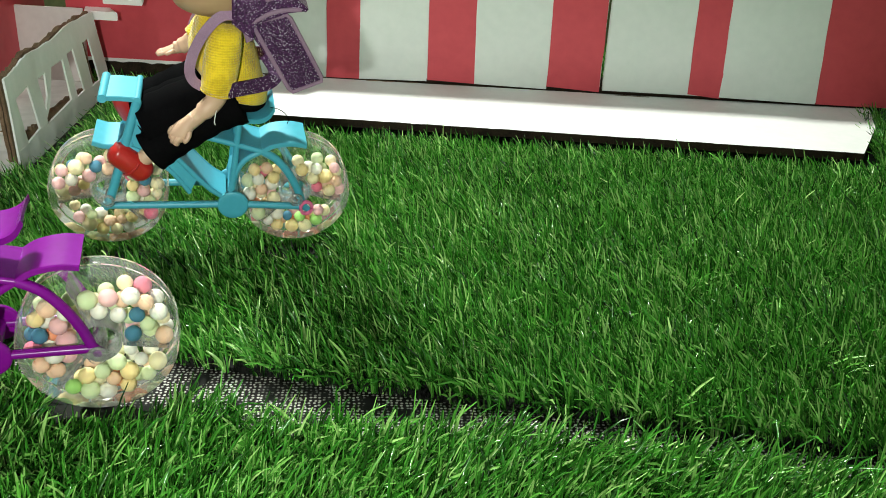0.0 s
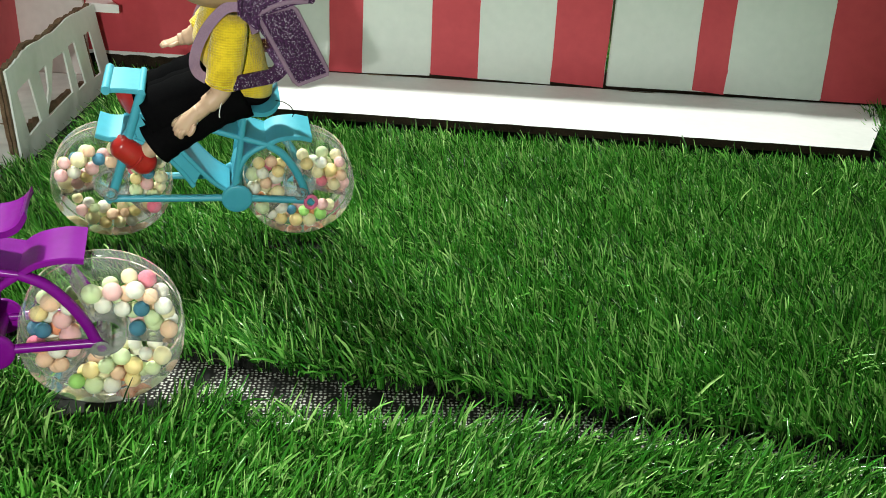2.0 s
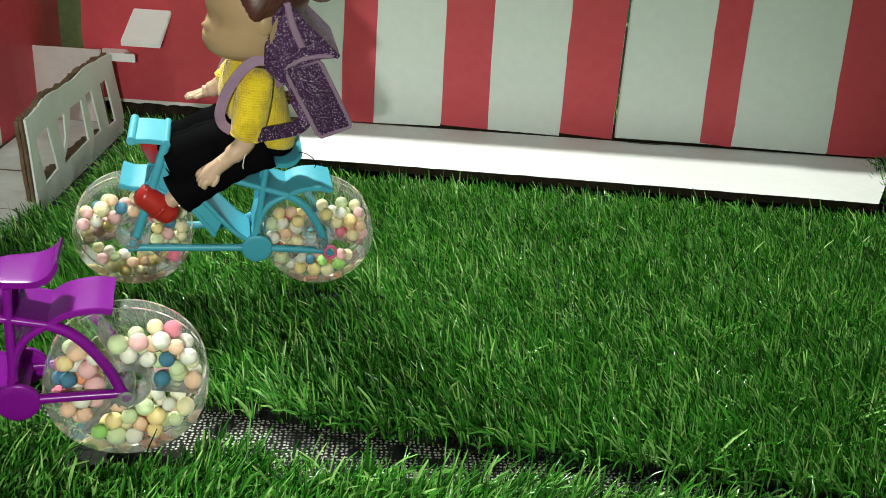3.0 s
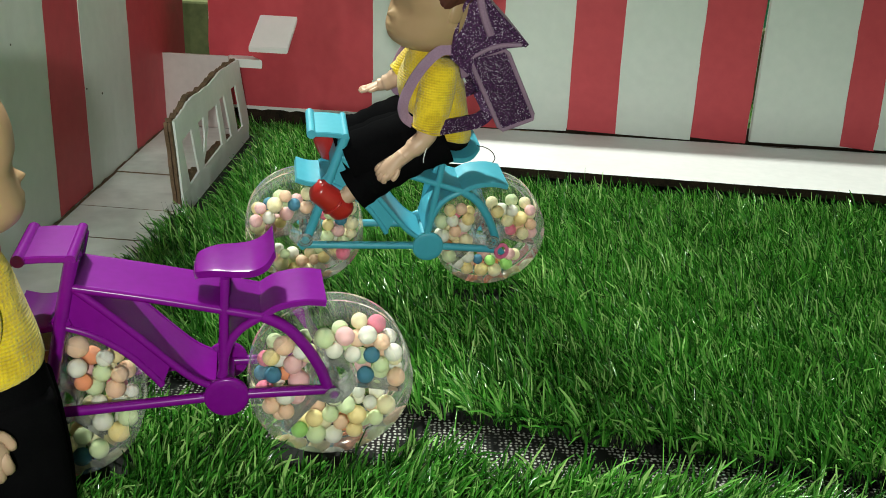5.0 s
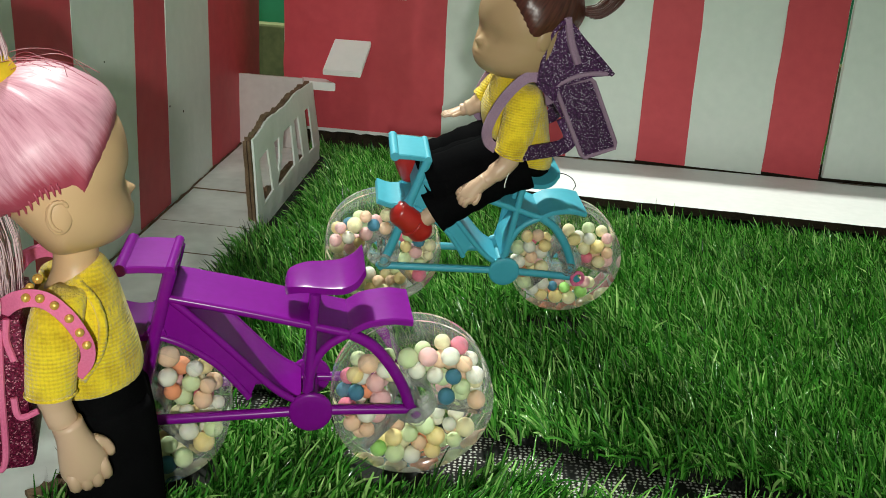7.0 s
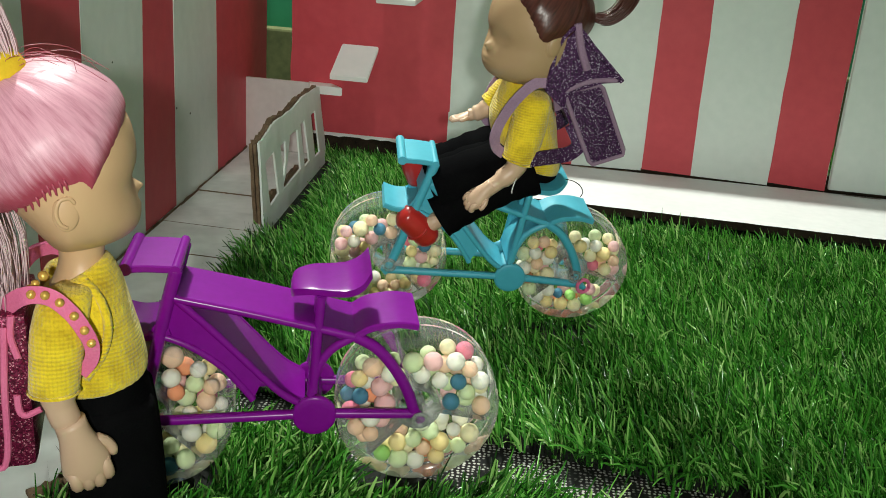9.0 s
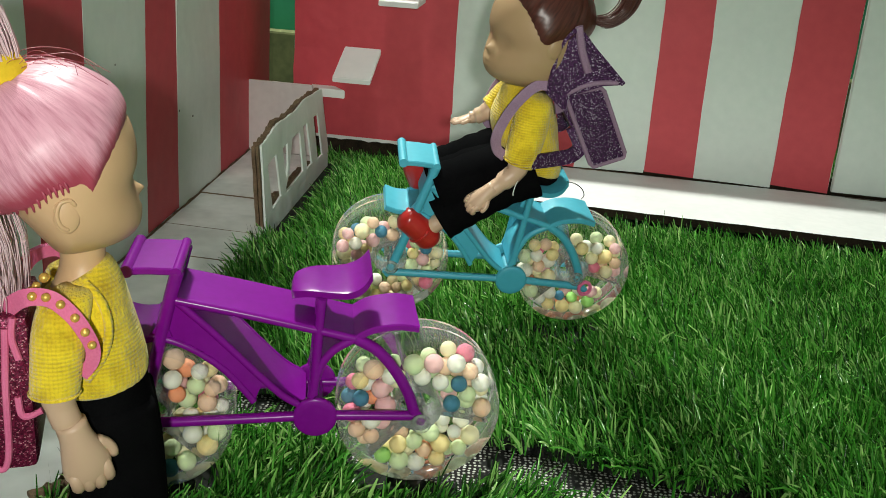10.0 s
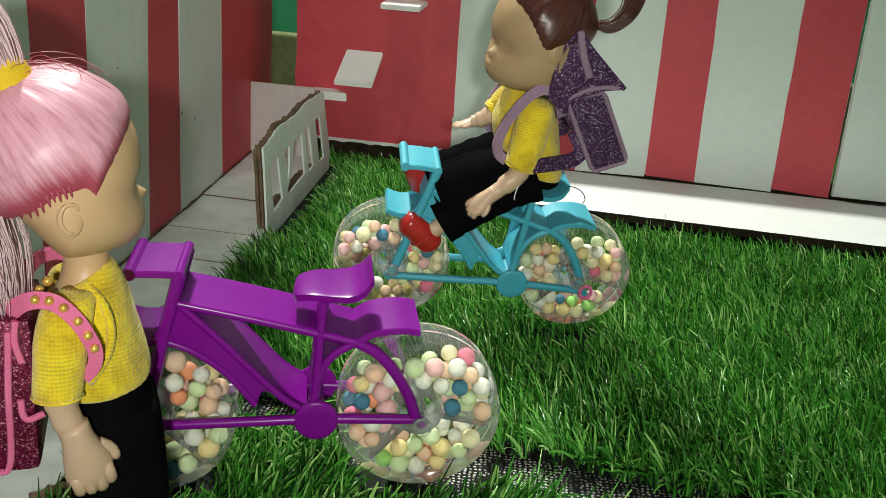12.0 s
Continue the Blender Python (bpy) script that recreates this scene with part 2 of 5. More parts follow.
def candy_material():
    """Matt sugar balls, each of one pastel colour by chance."""
    m, nt, b = material("candy_sugar")
    info = nt.nodes.new("ShaderNodeObjectInfo")
    ramp = nt.nodes.new("ShaderNodeValToRGB")
    ramp.color_ramp.interpolation = "CONSTANT"
    cols = [(0.0, (0.86, 0.80, 0.50)), (0.21, (0.66, 0.78, 0.46)), (0.36, (0.85, 0.58, 0.40)), (0.47, (0.80, 0.80, 0.70)),
            (0.64, (0.80, 0.48, 0.48)), (0.75, (0.88, 0.34, 0.17)), (0.81, (0.88, 0.72, 0.34)), (0.905, (0.05, 0.20, 0.31)),
            (0.945, (0.36, 0.70, 0.18)), (0.975, (0.78, 0.20, 0.30))]
    e = ramp.color_ramp.elements
    e[0].position, e[0].color = 0.0, (*cols[0][1], 1)
    e[1].position, e[1].color = cols[1][0], (*cols[1][1], 1)
    for p, c in cols[2:]:
        e.new(p).color = (*c, 1)
    nt.links.new(info.outputs["Random"], ramp.inputs["Fac"])
    tc = nt.nodes.new("ShaderNodeTexCoord")
    n = node(nt, "ShaderNodeTexNoise", Scale=350.0, Detail=4.0)
    nt.links.new(tc.outputs["Object"], n.inputs["Vector"])
    mx = nt.nodes.new("ShaderNodeMixRGB")
    mx.blend_type = "MULTIPLY"
    mx.inputs["Fac"].default_value = 0.12
    nt.links.new(ramp.outputs["Color"], mx.inputs["Color1"])
    nt.links.new(n.outputs["Fac"], mx.inputs["Color2"])
    nt.links.new(mx.outputs["Color"], b.inputs["Base Color"])
    bp = node(nt, "ShaderNodeBump", Strength=0.3, Distance=0.0004)
    nt.links.new(n.outputs["Fac"], bp.inputs["Height"])
    nt.links.new(bp.outputs["Normal"], b.inputs["Normal"])
    b.inputs["Roughness"].default_value = 0.75
    b.inputs["Subsurface Weight"].default_value = 0.15
    b.inputs["Subsurface Radius"].default_value = (0.002, 0.0015, 0.001)
    return m


CANDY = candy_material()


def grass_material():
    """Plastic turf blades: several greens by chance, some gloss."""
    m, nt, b = material("plastic_grass")
    geo = nt.nodes.new("ShaderNodeNewGeometry")
    ramp = nt.nodes.new("ShaderNodeValToRGB")
    e = ramp.color_ramp.elements
    e[0].position, e[0].color = 0.0, (0.005, 0.035, 0.003, 1)
    e[1].position, e[1].color = 1.0, (0.50, 0.80, 0.26, 1)
    e.new(0.45).color = (0.052, 0.280, 0.026, 1)
    e.new(0.76).color = (0.17, 0.52, 0.075, 1)
    nt.links.new(geo.outputs["Random Per Island"], ramp.inputs["Fac"])
    tc = nt.nodes.new("ShaderNodeTexCoord")
    n = node(nt, "ShaderNodeTexNoise", Scale=14.0, Detail=3.0)
    nt.links.new(tc.outputs["Object"], n.inputs["Vector"])
    mx = nt.nodes.new("ShaderNodeMixRGB")
    mx.blend_type = "MULTIPLY"
    mx.inputs["Fac"].default_value = 0.22
    nt.links.new(ramp.outputs["Color"], mx.inputs["Color1"])
    nt.links.new(n.outputs["Fac"], mx.inputs["Color2"])
    nt.links.new(mx.outputs["Color"], b.inputs["Base Color"])
    b.inputs["Roughness"].default_value = 0.20
    b.inputs["Specular IOR Level"].default_value = 1.0
    tl = nt.nodes.new("ShaderNodeBsdfTranslucent")
    nt.links.new(mx.outputs["Color"], tl.inputs["Color"])
    both = nt.nodes.new("ShaderNodeMixShader")
    both.inputs[0].default_value = 0.14
    nt.links.new(b.outputs[0], both.inputs[1])
    nt.links.new(tl.outputs[0], both.inputs[2])
    nt.links.new(both.outputs[0], nt.nodes["Material Output"].inputs["Surface"])
    return m


GRASS = grass_material()
DARK_YARN = mottled("dark_turf_backing", (0.006, 0.007, 0.006), (0.016, 0.018, 0.015), 0.9, 700, 0.6, 0.2, 60)


def mesh_backing_material():
    """Black woven backing with pale knots in a small square grid."""
    m, nt, b = material("woven_turf_backing")
    tc = nt.nodes.new("ShaderNodeTexCoord")
    mp = nt.nodes.new("ShaderNodeMapping")
    mp.inputs["Rotation"].default_value = (0, 0, -0.12)
    mp.inputs["Scale"].default_value = (480, 480, 480)
    nt.links.new(tc.outputs["Object"], mp.inputs["Vector"])
    v = node(nt, "ShaderNodeTexVoronoi", Scale=1.0, Randomness=0.45)
    nt.links.new(mp.outputs["Vector"], v.inputs["Vector"])
    ramp = nt.nodes.new("ShaderNodeValToRGB")
    ramp.color_ramp.elements[0].position, ramp.color_ramp.elements[1].position = 0.26, 0.36
    ramp.color_ramp.elements[0].color, ramp.color_ramp.elements[1].color = (0.48, 0.48, 0.44, 1), (0.018, 0.016, 0.016, 1)
    nt.links.new(v.outputs["Distance"], ramp.inputs["Fac"])
    n = node(nt, "ShaderNodeTexNoise", Scale=90.0, Detail=2.0)
    nt.links.new(tc.outputs["Object"], n.inputs["Vector"])
    cut = nt.nodes.new("ShaderNodeValToRGB")
    cut.color_ramp.elements[0].position, cut.color_ramp.elements[1].position = 0.36, 0.50
    nt.links.new(n.outputs["Fac"], cut.inputs["Fac"])
    mx = nt.nodes.new("ShaderNodeMixRGB")
    mx.inputs["Color1"].default_value = (0.014, 0.015, 0.014, 1)
    nt.links.new(cut.outputs["Color"], mx.inputs["Fac"])
    nt.links.new(ramp.outputs["Color"], mx.inputs["Color2"])
    nt.links.new(mx.outputs["Color"], b.inputs["Base Color"])
    b.inputs["Roughness"].default_value, b.inputs["Specular IOR Level"].default_value = 0.9, 0.08
    return m


BACKING = mesh_backing_material()


# ---- mesh helpers ----
def link(name, bm, mats, parent=None, smooth=True, crisp=True):
    me = bpy.data.meshes.new(name)
    bmesh.ops.recalc_face_normals(bm, faces=bm.faces)
    for f in bm.faces:
        f.smooth = smooth
    if smooth and crisp:
        for e in bm.edges:
            if len(e.link_faces) == 2 and e.calc_face_angle(0.0) > radians(44):
                e.smooth = False
    bm.to_mesh(me)
    bm.free()
    for m in (mats if isinstance(mats, (list, tuple)) else (mats,)):
        me.materials.append(m)
    ob = new(name, me)
    if parent is not None:
        ob.parent = parent
    return ob


def part(name, bm, mat, parent, label="", smooth=True):
    ob = link(name, bm, mat, parent, smooth)
    return tagged(ob, label)


def thing(name, m, label, category, group=""):
    ob = new(name)
    ob.empty_display_size = 0.01
    ob.matrix_world = m
    return tagged(ob, label, category, group)


def spline(points, n=8):
    """A smooth line (Catmull-Rom) through points of any dimension."""
    p = [np.array(q, float) for q in points]
    p = [2 * p[0] - p[1]] + p + [2 * p[-1] - p[-2]]
    out = []
    for i in range(1, len(p) - 2):
        for k in range(n):
            t = k / n
            out.append(0.5 * (2 * p[i] + (p[i + 1] - p[i - 1]) * t + (2 * p[i - 1] - 5 * p[i] + 4 * p[i + 1] - p[i + 2]) * t * t
                              + (3 * p[i] - p[i - 1] - 3 * p[i + 1] + p[i + 2]) * t ** 3))
    out.append(p[-2])
    return out


def rings(bm, loops, mat=0, close_ends=True, cyclic=False):
    """Skins a row of rings of equal length."""
    rows = [[bm.verts.new(q) for q in loop] for loop in loops]
    n = len(rows[0])
    pairs = list(zip(rows, rows[1:])) + ([(rows[-1], rows[0])] if cyclic else [])
    for a, b in pairs:
        for i in range(n):
            f = bm.faces.new((a[i], a[(i + 1) % n], b[(i + 1) % n], b[i]))
            f.material_index = mat
    if close_ends and not cyclic:
        for r in (rows[0], rows[-1]):
            bm.faces.new(r).material_index = mat


def tube(bm, points, radii, seg=10, mat=0, flat=1.0, up=(0, 1, 0)):
    """A round or flattened tube along a line; radii: one, or one for each point. flat scales it across up."""
    pts = [Vector(p) for p in points]
    if not isinstance(radii, (list, tuple)):
        radii = [radii] * len(pts)
    loops = []
    for i, p in enumerate(pts):
        d = (pts[min(i + 1, len(pts) - 1)] - pts[max(i - 1, 0)]).normalized()
        side = d.cross(Vector(up))
        side = side.normalized() if side.length > 1e-4 else d.orthogonal().normalized()
        top = side.cross(d).normalized()
        loops.append([p + radii[i] * (math.cos(a) * side + flat * math.sin(a) * top)
                      for a in (2 * math.pi * k / seg for k in range(seg))])
    rings(bm, loops, mat)


def limb(bm, rows, seg=16, mat=0):
    """Stacked ellipses: rows of (x, y, z, rx, ry, tilt about y in degrees)."""
    loops = []
    for x, y, z, rx, ry, tilt in spline(rows, 5):
        c, s = math.cos(radians(tilt)), math.sin(radians(tilt))
        loops.append([Vector((x + rx * math.cos(a) * c, y + ry * math.sin(a), z - rx * math.cos(a) * s))
                      for a in (2 * math.pi * k / seg for k in range(seg))])
    rings(bm, loops, mat)


def ribbon(bm, profile, y0, y1, thick, mat=0):
    """A band along a line in the x-z plane, reaching from y0 to y1, with thickness and softened rims."""
    p = [np.array(q, float) for q in profile]
    loops = []
    c = min(thick * 0.35, 0.0005)
    for i, q in enumerate(p):
        d = p[min(i + 1, len(p) - 1)] - p[max(i - 1, 0)]
        d = d / np.linalg.norm(d)
        n = np.array([-d[1], d[0]]) * thick / 2
        k = (thick / 2 - c) / (thick / 2)
        ring = []
        for s, y in ((k, y0), (1, y0 + c), (1, y1 - c), (k, y1), (-k, y1), (-1, y1 - c), (-1, y0 + c), (-k, y0)):
            ring.append(Vector((q[0] + s * n[0], y, q[1] + s * n[1])))
        loops.append(ring)
    rings(bm, loops, mat)


def plate(bm, outline, y0, y1, mat=0):
    """A flat plate with a given outline in the x-z plane."""
    a = [bm.verts.new((x, y0, z)) for x, z in outline]
    b = [bm.verts.new((x, y1, z)) for x, z in outline]
    n = len(a)
    bm.faces.new(a).material_index = mat
    bm.faces.new(b[::-1]).material_index = mat
    for i in range(n):
        bm.faces.new((a[i], b[i], b[(i + 1) % n], a[(i + 1) % n])).material_index = mat


def slab(bm, outline, z0, z1, mat=0, edge=None):
    """A flat board with a given outline in the x-y plane; edge: the material of its cut edge."""
    a = [bm.verts.new((x, y, z0)) for x, y in outline]
    b = [bm.verts.new((x, y, z1)) for x, y in outline]
    n = len(a)
    bm.faces.new(a).material_index = mat
    bm.faces.new(b[::-1]).material_index = mat
    for i in range(n):
        bm.faces.new((a[i], b[i], b[(i + 1) % n], a[(i + 1) % n])).material_index = mat if edge is None else edge


def box(bm, lo, hi, mat=0, bevel=0.0):
    vs = [bm.verts.new((x, y, z)) for x in (lo[0], hi[0]) for y in (lo[1], hi[1]) for z in (lo[2], hi[2])]
    fs = [bm.faces.new([vs[i] for i in q]) for q in ((0, 1, 3, 2), (4, 6, 7, 5), (0, 4, 5, 1), (2, 3, 7, 6), (0, 2, 6, 4), (1, 5, 7, 3))]
    for f in fs:
        f.material_index = mat
    if bevel:
        es = list({e for f in fs for e in f.edges})
        bmesh.ops.bevel(bm, geom=es, offset=bevel, segments=2, profile=0.6, affect="EDGES")


def ball(bm, at, r, seg=16, mat=0, squash=(1, 1, 1)):
    res = bmesh.ops.create_uvsphere(bm, u_segments=seg, v_segments=max(6, seg * 3 // 4), radius=r)
    for v in res["verts"]:
        v.co = Vector((v.co.x * squash[0], v.co.y * squash[1], v.co.z * squash[2])) + Vector(at)
    for f in {f for v in res["verts"] for f in v.link_faces}:
        f.material_index = mat


def rough_line(x0, x1, z, n, amount, rng):
    """Points of a torn or hand-cut edge."""
    return [(x0 + (x1 - x0) * i / n, z + rng.uniform(-amount, amount)) for i in range(n + 1)]


rng = random.Random(5)


# ---- room ----
def room():
    bm = bmesh.new()
    box(bm, (-2.2, -2.2, -0.06), (2.2, 0.80, -0.012))
    tagged(link("floor", bm, FLOOR_TILE, smooth=False), "grey tiled room floor under the turf", "floor", kind="structure")
    for name, lo, hi in (("wall_south", (-2.2, -2.3, -0.06), (2.2, -2.2, 2.5)), ("wall_west", (-2.3, -2.3, -0.06), (-2.2, 0.83, 2.5)),
                         ("wall_east", (2.2, -2.3, -0.06), (2.3, 0.83, 2.5))):
        bm = bmesh.new()
        box(bm, lo, hi)
        tagged(link(name, bm, ROOM_PAINT, smooth=False), "plain painted wall of the room", "wall", kind="structure")
    bm = bmesh.new()
    box(bm, (-2.3, 0.83, -0.06), (2.3, 0.93, 2.5))
    tagged(link("wall_north", bm, GREEN_PAINT, smooth=False), "green painted wall of the room behind the card houses", "wall", kind="structure")
    bm = bmesh.new()
    box(bm, (-2.2, 0.80, -0.012), (2.2, 0.83, 0.090), bevel=0.003)
    tagged(link("baseboard", bm, OLIVE_BOARD, smooth=False), "dull olive skirting board of the green wall", "baseboard", kind="structure")
    bm = bmesh.new()
    box(bm, (-2.3, -2.3, 2.5), (2.3, 0.93, 2.6))
    tagged(link("ceiling", bm, ROOM_PAINT, smooth=False), "plain painted ceiling of the room", "ceiling", kind="structure")


room()


# ---- card houses ----
def stripe(parent, x0, x1, t0, t1, z0, z1, mat, proud=0.0007):
    """A paper strip with hand-cut edges glued on a board whose face is the plane y = 0, facing -y."""
    n = 12
    left, right = [], []
    for i in range(n + 1):
        f = i / n
        z = z0 + (z1 - z0) * f
        w = rng.uniform(-0.0006, 0.0006)
        left.append((x0 + (t0 - x0) * f + w, z))
        right.append((x1 + (t1 - x1) * f + rng.uniform(-0.0006, 0.0006), z))
    left[0] = (left[0][0], z0 + rng.choice((-0.0008, -0.0008, 0.0004, 0.0018)))
    right[0] = (right[0][0], z0 + rng.choice((-0.0008, -0.0008, 0.0004, 0.0018)))
    bm = bmesh.new()
    wav = [rng.uniform(0.0, 0.0008) for _ in range(n + 1)]
    fr = [[bm.verts.new((x, -proud - wav[i] * (0.5 if k else 1.0), z)) for i, (x, z) in enumerate(side)] for k, side in enumerate((left, right))]
    bk = [[bm.verts.new((x, 0.0, z)) for x, z in side] for side in (left, right)]
    for i in range(n):
        bm.faces.new((fr[0][i], fr[1][i], fr[1][i + 1], fr[0][i + 1]))
        bm.faces.new((bk[0][i], fr[0][i], fr[0][i + 1], bk[0][i + 1]))
        bm.faces.new((fr[1][i], bk[1][i], bk[1][i + 1], fr[1][i + 1]))
    bm.faces.new((fr[0][0], bk[0][0], bk[1][0], fr[1][0]))
    return part("paper_stripe", bm, mat, parent, smooth=False)


WALL_Y, WALL_H, LEFT_H = 0.5425, 0.265, 0.450


def back_house():
    """The striped card wall behind the lawn, in two boards."""
    bm = bmesh.new()
    box(bm, (-0.240, WALL_Y, 0.0205), (0.2548, WALL_Y + 0.002, WALL_H))
    box(bm, (0.2572, WALL_Y - 0.004, 0.0195), (0.517, WALL_Y + 0.002, WALL_H))
    wall = tagged(link("wall_back", bm, WHITE_PAPER, smooth=False), "cardboard house wall with red and white paper stripes", "wall", kind="structure")
    # added near-black strip: the shade in the gap below the wall, as colour
    bm = bmesh.new()
    box(bm, (-0.2385, WALL_Y + 0.0025, -0.0005), (0.5155, WALL_Y + 0.0050, 0.0300))
    part("foot_shade", bm, DARK_EDGE_AND_SHADE, wall, "added dark strip standing in for the shade under the wall", smooth=False)
    # base and top edges of the stripes
    cuts = [(-0.240, -0.2401), (-0.086, -0.0870), (0.0005, 0.0036), (0.0312, 0.0337), (0.0945, 0.0922), (0.139, 0.1339), (0.2061, 0.2041), (0.2546, 0.2546)]
    for i in range(len(cuts) - 1):
        s = stripe(wall, cuts[i][0], cuts[i + 1][0], cuts[i][1], cuts[i + 1][1], 0.0225 if i == 0 else 0.0178, WALL_H, RED_PAPER if i % 2 == 0 else WHITE_PAPER)
        s.location = (0, WALL_Y, 0)
    cuts = [(0.2574, 0.2574), (0.3350, 0.3294), (0.3645, 0.3596), (0.4520, 0.4418), (0.5165, 0.5165)]
    for i in range(4):
        s = stripe(wall, cuts[i][0], cuts[i + 1][0], cuts[i][1], cuts[i + 1][1], 0.019, WALL_H, WHITE_PAPER if i % 2 == 0 else RED_PAPER)
        s.location = (0, WALL_Y - 0.004, 0)
    # torn white rim under the red strip
    bm = bmesh.new()
    low = rough_line(-0.239, -0.089, 0.0205, 22, 0.0010, rng)
    plate(bm, low + [(-0.089, 0.0235), (-0.239, 0.0235)], WALL_Y - 0.0016, WALL_Y - 0.0002)
    part("paper_rim", bm, WHITE_CARD, wall, "torn white paper rim", smooth=False)


back_house()

LEFT_A, LEFT_B = Vector((-0.2384, 0.2944, 0)), Vector((-0.2550, 0.4047, 0))
LEFT_DIR = (LEFT_B - LEFT_A).normalized()
# local x runs away along the left wall, local -y faces the lawn
LEFT_POSE = Matrix.Translation(LEFT_A) @ Matrix.Rotation(math.atan2(LEFT_DIR.y, LEFT_DIR.x), 4, "Z")


def left_house():
    bm = bmesh.new()
    box(bm, (-0.285, 0.0, 0.0), (0.296, 0.006, LEFT_H))
    wall = link("wall_left", bm, WHITE_PAPER, smooth=False)
    wall.matrix_world = LEFT_POSE
    tagged(wall, "cardboard house wall with red and white paper stripes", "wall", kind="structure")
    cuts = [(-0.285, -0.2850), (-0.2115, -0.2159), (-0.1535, -0.1423), (-0.0640, -0.0433), (0.0, 0.0088), (0.1112, 0.1073), (0.296, 0.2892)]
    for i in range(len(cuts) - 1):
        stripe(wall, cuts[i][0], cuts[i + 1][0], cuts[i][1], cuts[i + 1][1], 0.009, LEFT_H, WHITE_PAPER if i % 2 == 0 else RED_PAPER)


left_house()


def left_wall_marks():
    wall = bpy.data.objects["wall_left"]
    bm = bmesh.new()
    plate(bm, rough_line(-0.28, 0.29, 0.0085, 70, 0.0006, rng) + rough_line(0.29, -0.28, 0.0108, 70, 0.0007, rng), -0.0022, -0.0016)
    part("torn_edge", bm, BROWN_CARD, wall, "torn brown paper edge along the porch", smooth=False)
    for x, z, r in ((0.004, 0.080, 0.0008), (0.035, 0.071, 0.0009), (-0.11, 0.125, 0.0006)):
        bm = bmesh.new()
        ball(bm, (x, -0.0014, z), r, 8, 0, (1, 0.4, 1))
        part("dirt_speck", bm, DARK_EDGE_AND_SHADE, wall, "dark dirt speck")


left_wall_marks()


def platform():
    """The long white card step in front of the back wall."""
    holder = thing("card_platform", pose(0, 0, 0), "long flat white card platform against the striped wall", "platform")
    bm = bmesh.new()
    front = [(x, 0.4090 - 0.024 * (x + 0.068) + 0.0012 * math.sin(9 * x) + rng.uniform(-0.0008, 0.0008)) for x in np.linspace(-0.0685, 0.445, 42)]
    outline = front + [(0.484, 0.475), (0.503, WALL_Y - 0.0015), (-0.066, WALL_Y - 0.0015), (-0.0755, WALL_Y - 0.0055), (-0.0765, 0.515)]
    slab(bm, outline, 0.0098, 0.0160, 0, 1)
    part("board", bm, (PLATFORM_CARD, DARK_EDGE_AND_SHADE), holder, smooth=False)
    for x0, x1, back, n in ((-0.056, -0.040, 0.0125, 9), (-0.036, -0.002, 0.0045, 12), (0.036, 0.064, 0.0040, 12), (0.068, 0.085, 0.0030, 8), (0.116, 0.133, 0.0030, 8), (0.270, 0.300, 0.0065, 10)):
        bm = bmesh.new()
        near = [(x, WALL_Y - back + rng.uniform(0, 0.0025)) for x in np.linspace(x0, x1, n)]
        far = WALL_Y - (0.0020 if x0 < 0.25 else 0.0055)
        slab(bm, near + [(x1 + 0.001, far), (x0 - 0.001, far)], 0.0162, 0.0166)
        part("torn_patch", bm, BROWN_CARD, holder, "torn brown paper at the wall", smooth=False)


platform()


def porch():
    """White paper boards along the left wall, laid one after the other."""
    edge = [(0.51, -0.203), (0.40, -0.1895), (0.293, -0.1765), (0.270, -0.1640), (0.235, -0.1590), (0.19, -0.1530), (0.10, -0.143), (0.02, -0.133), (-0.045, -0.1215), (-0.16, -0.105), (-0.30, -0.088)]
    ys = [0.505, 0.432, 0.345, 0.300, 0.262, 0.205, 0.120, 0.015, -0.10, -0.29]
    holder = thing("porch", pose(-0.2, 0.1, 0.0), "white paper-covered porch boards along the striped wall", "porch")

    def right_at(y):
        return float(np.interp(-y, [-e[0] for e in edge], [e[1] for e in edge]))

    def left_at(y):
        return LEFT_A.x + (y - LEFT_A.y) * LEFT_DIR.x / LEFT_DIR.y + 0.0016

    for i, (a, b) in enumerate(zip(ys, ys[1:])):
        bm = bmesh.new()
        a2 = a - 0.0004
        z = 0.0095 + rng.uniform(-0.0008, 0.0005)
        out = [(left_at(a2), a2), (left_at(b), b)] + [(right_at(y) + rng.uniform(-0.0006, 0.0006), y) for y in np.linspace(b, a2, 9)]
        slab(bm, [(x + 0.2, y - 0.1) for x, y in out], 0.001, z, 0, 1)
        part("board", bm, (PORCH_PAPER, BROWN_CARD), holder, smooth=False)
    # torn brown core at the near edge
    bm = bmesh.new()
    loops = []
    for i in range(13):
        f = i / 12
        c = Vector((-0.1255 + 0.0125 * f + 0.2, -0.0500 + 0.0145 * f - 0.1, 0.0085))
        loops.append([c + Vector((0.72, -0.62, 0)) * math.cos(a) * 0.0030 * rng.uniform(0.6, 1.2) + Vector((0, 0, 0.0045 * rng.uniform(0.6, 1.15) * math.sin(a))) for a in (2 * math.pi * k / 9 for k in range(9))])
    rings(bm, loops)
    part("torn_core", bm, BROWN_CARD, holder, "torn brown cardboard core", smooth=False)


porch()


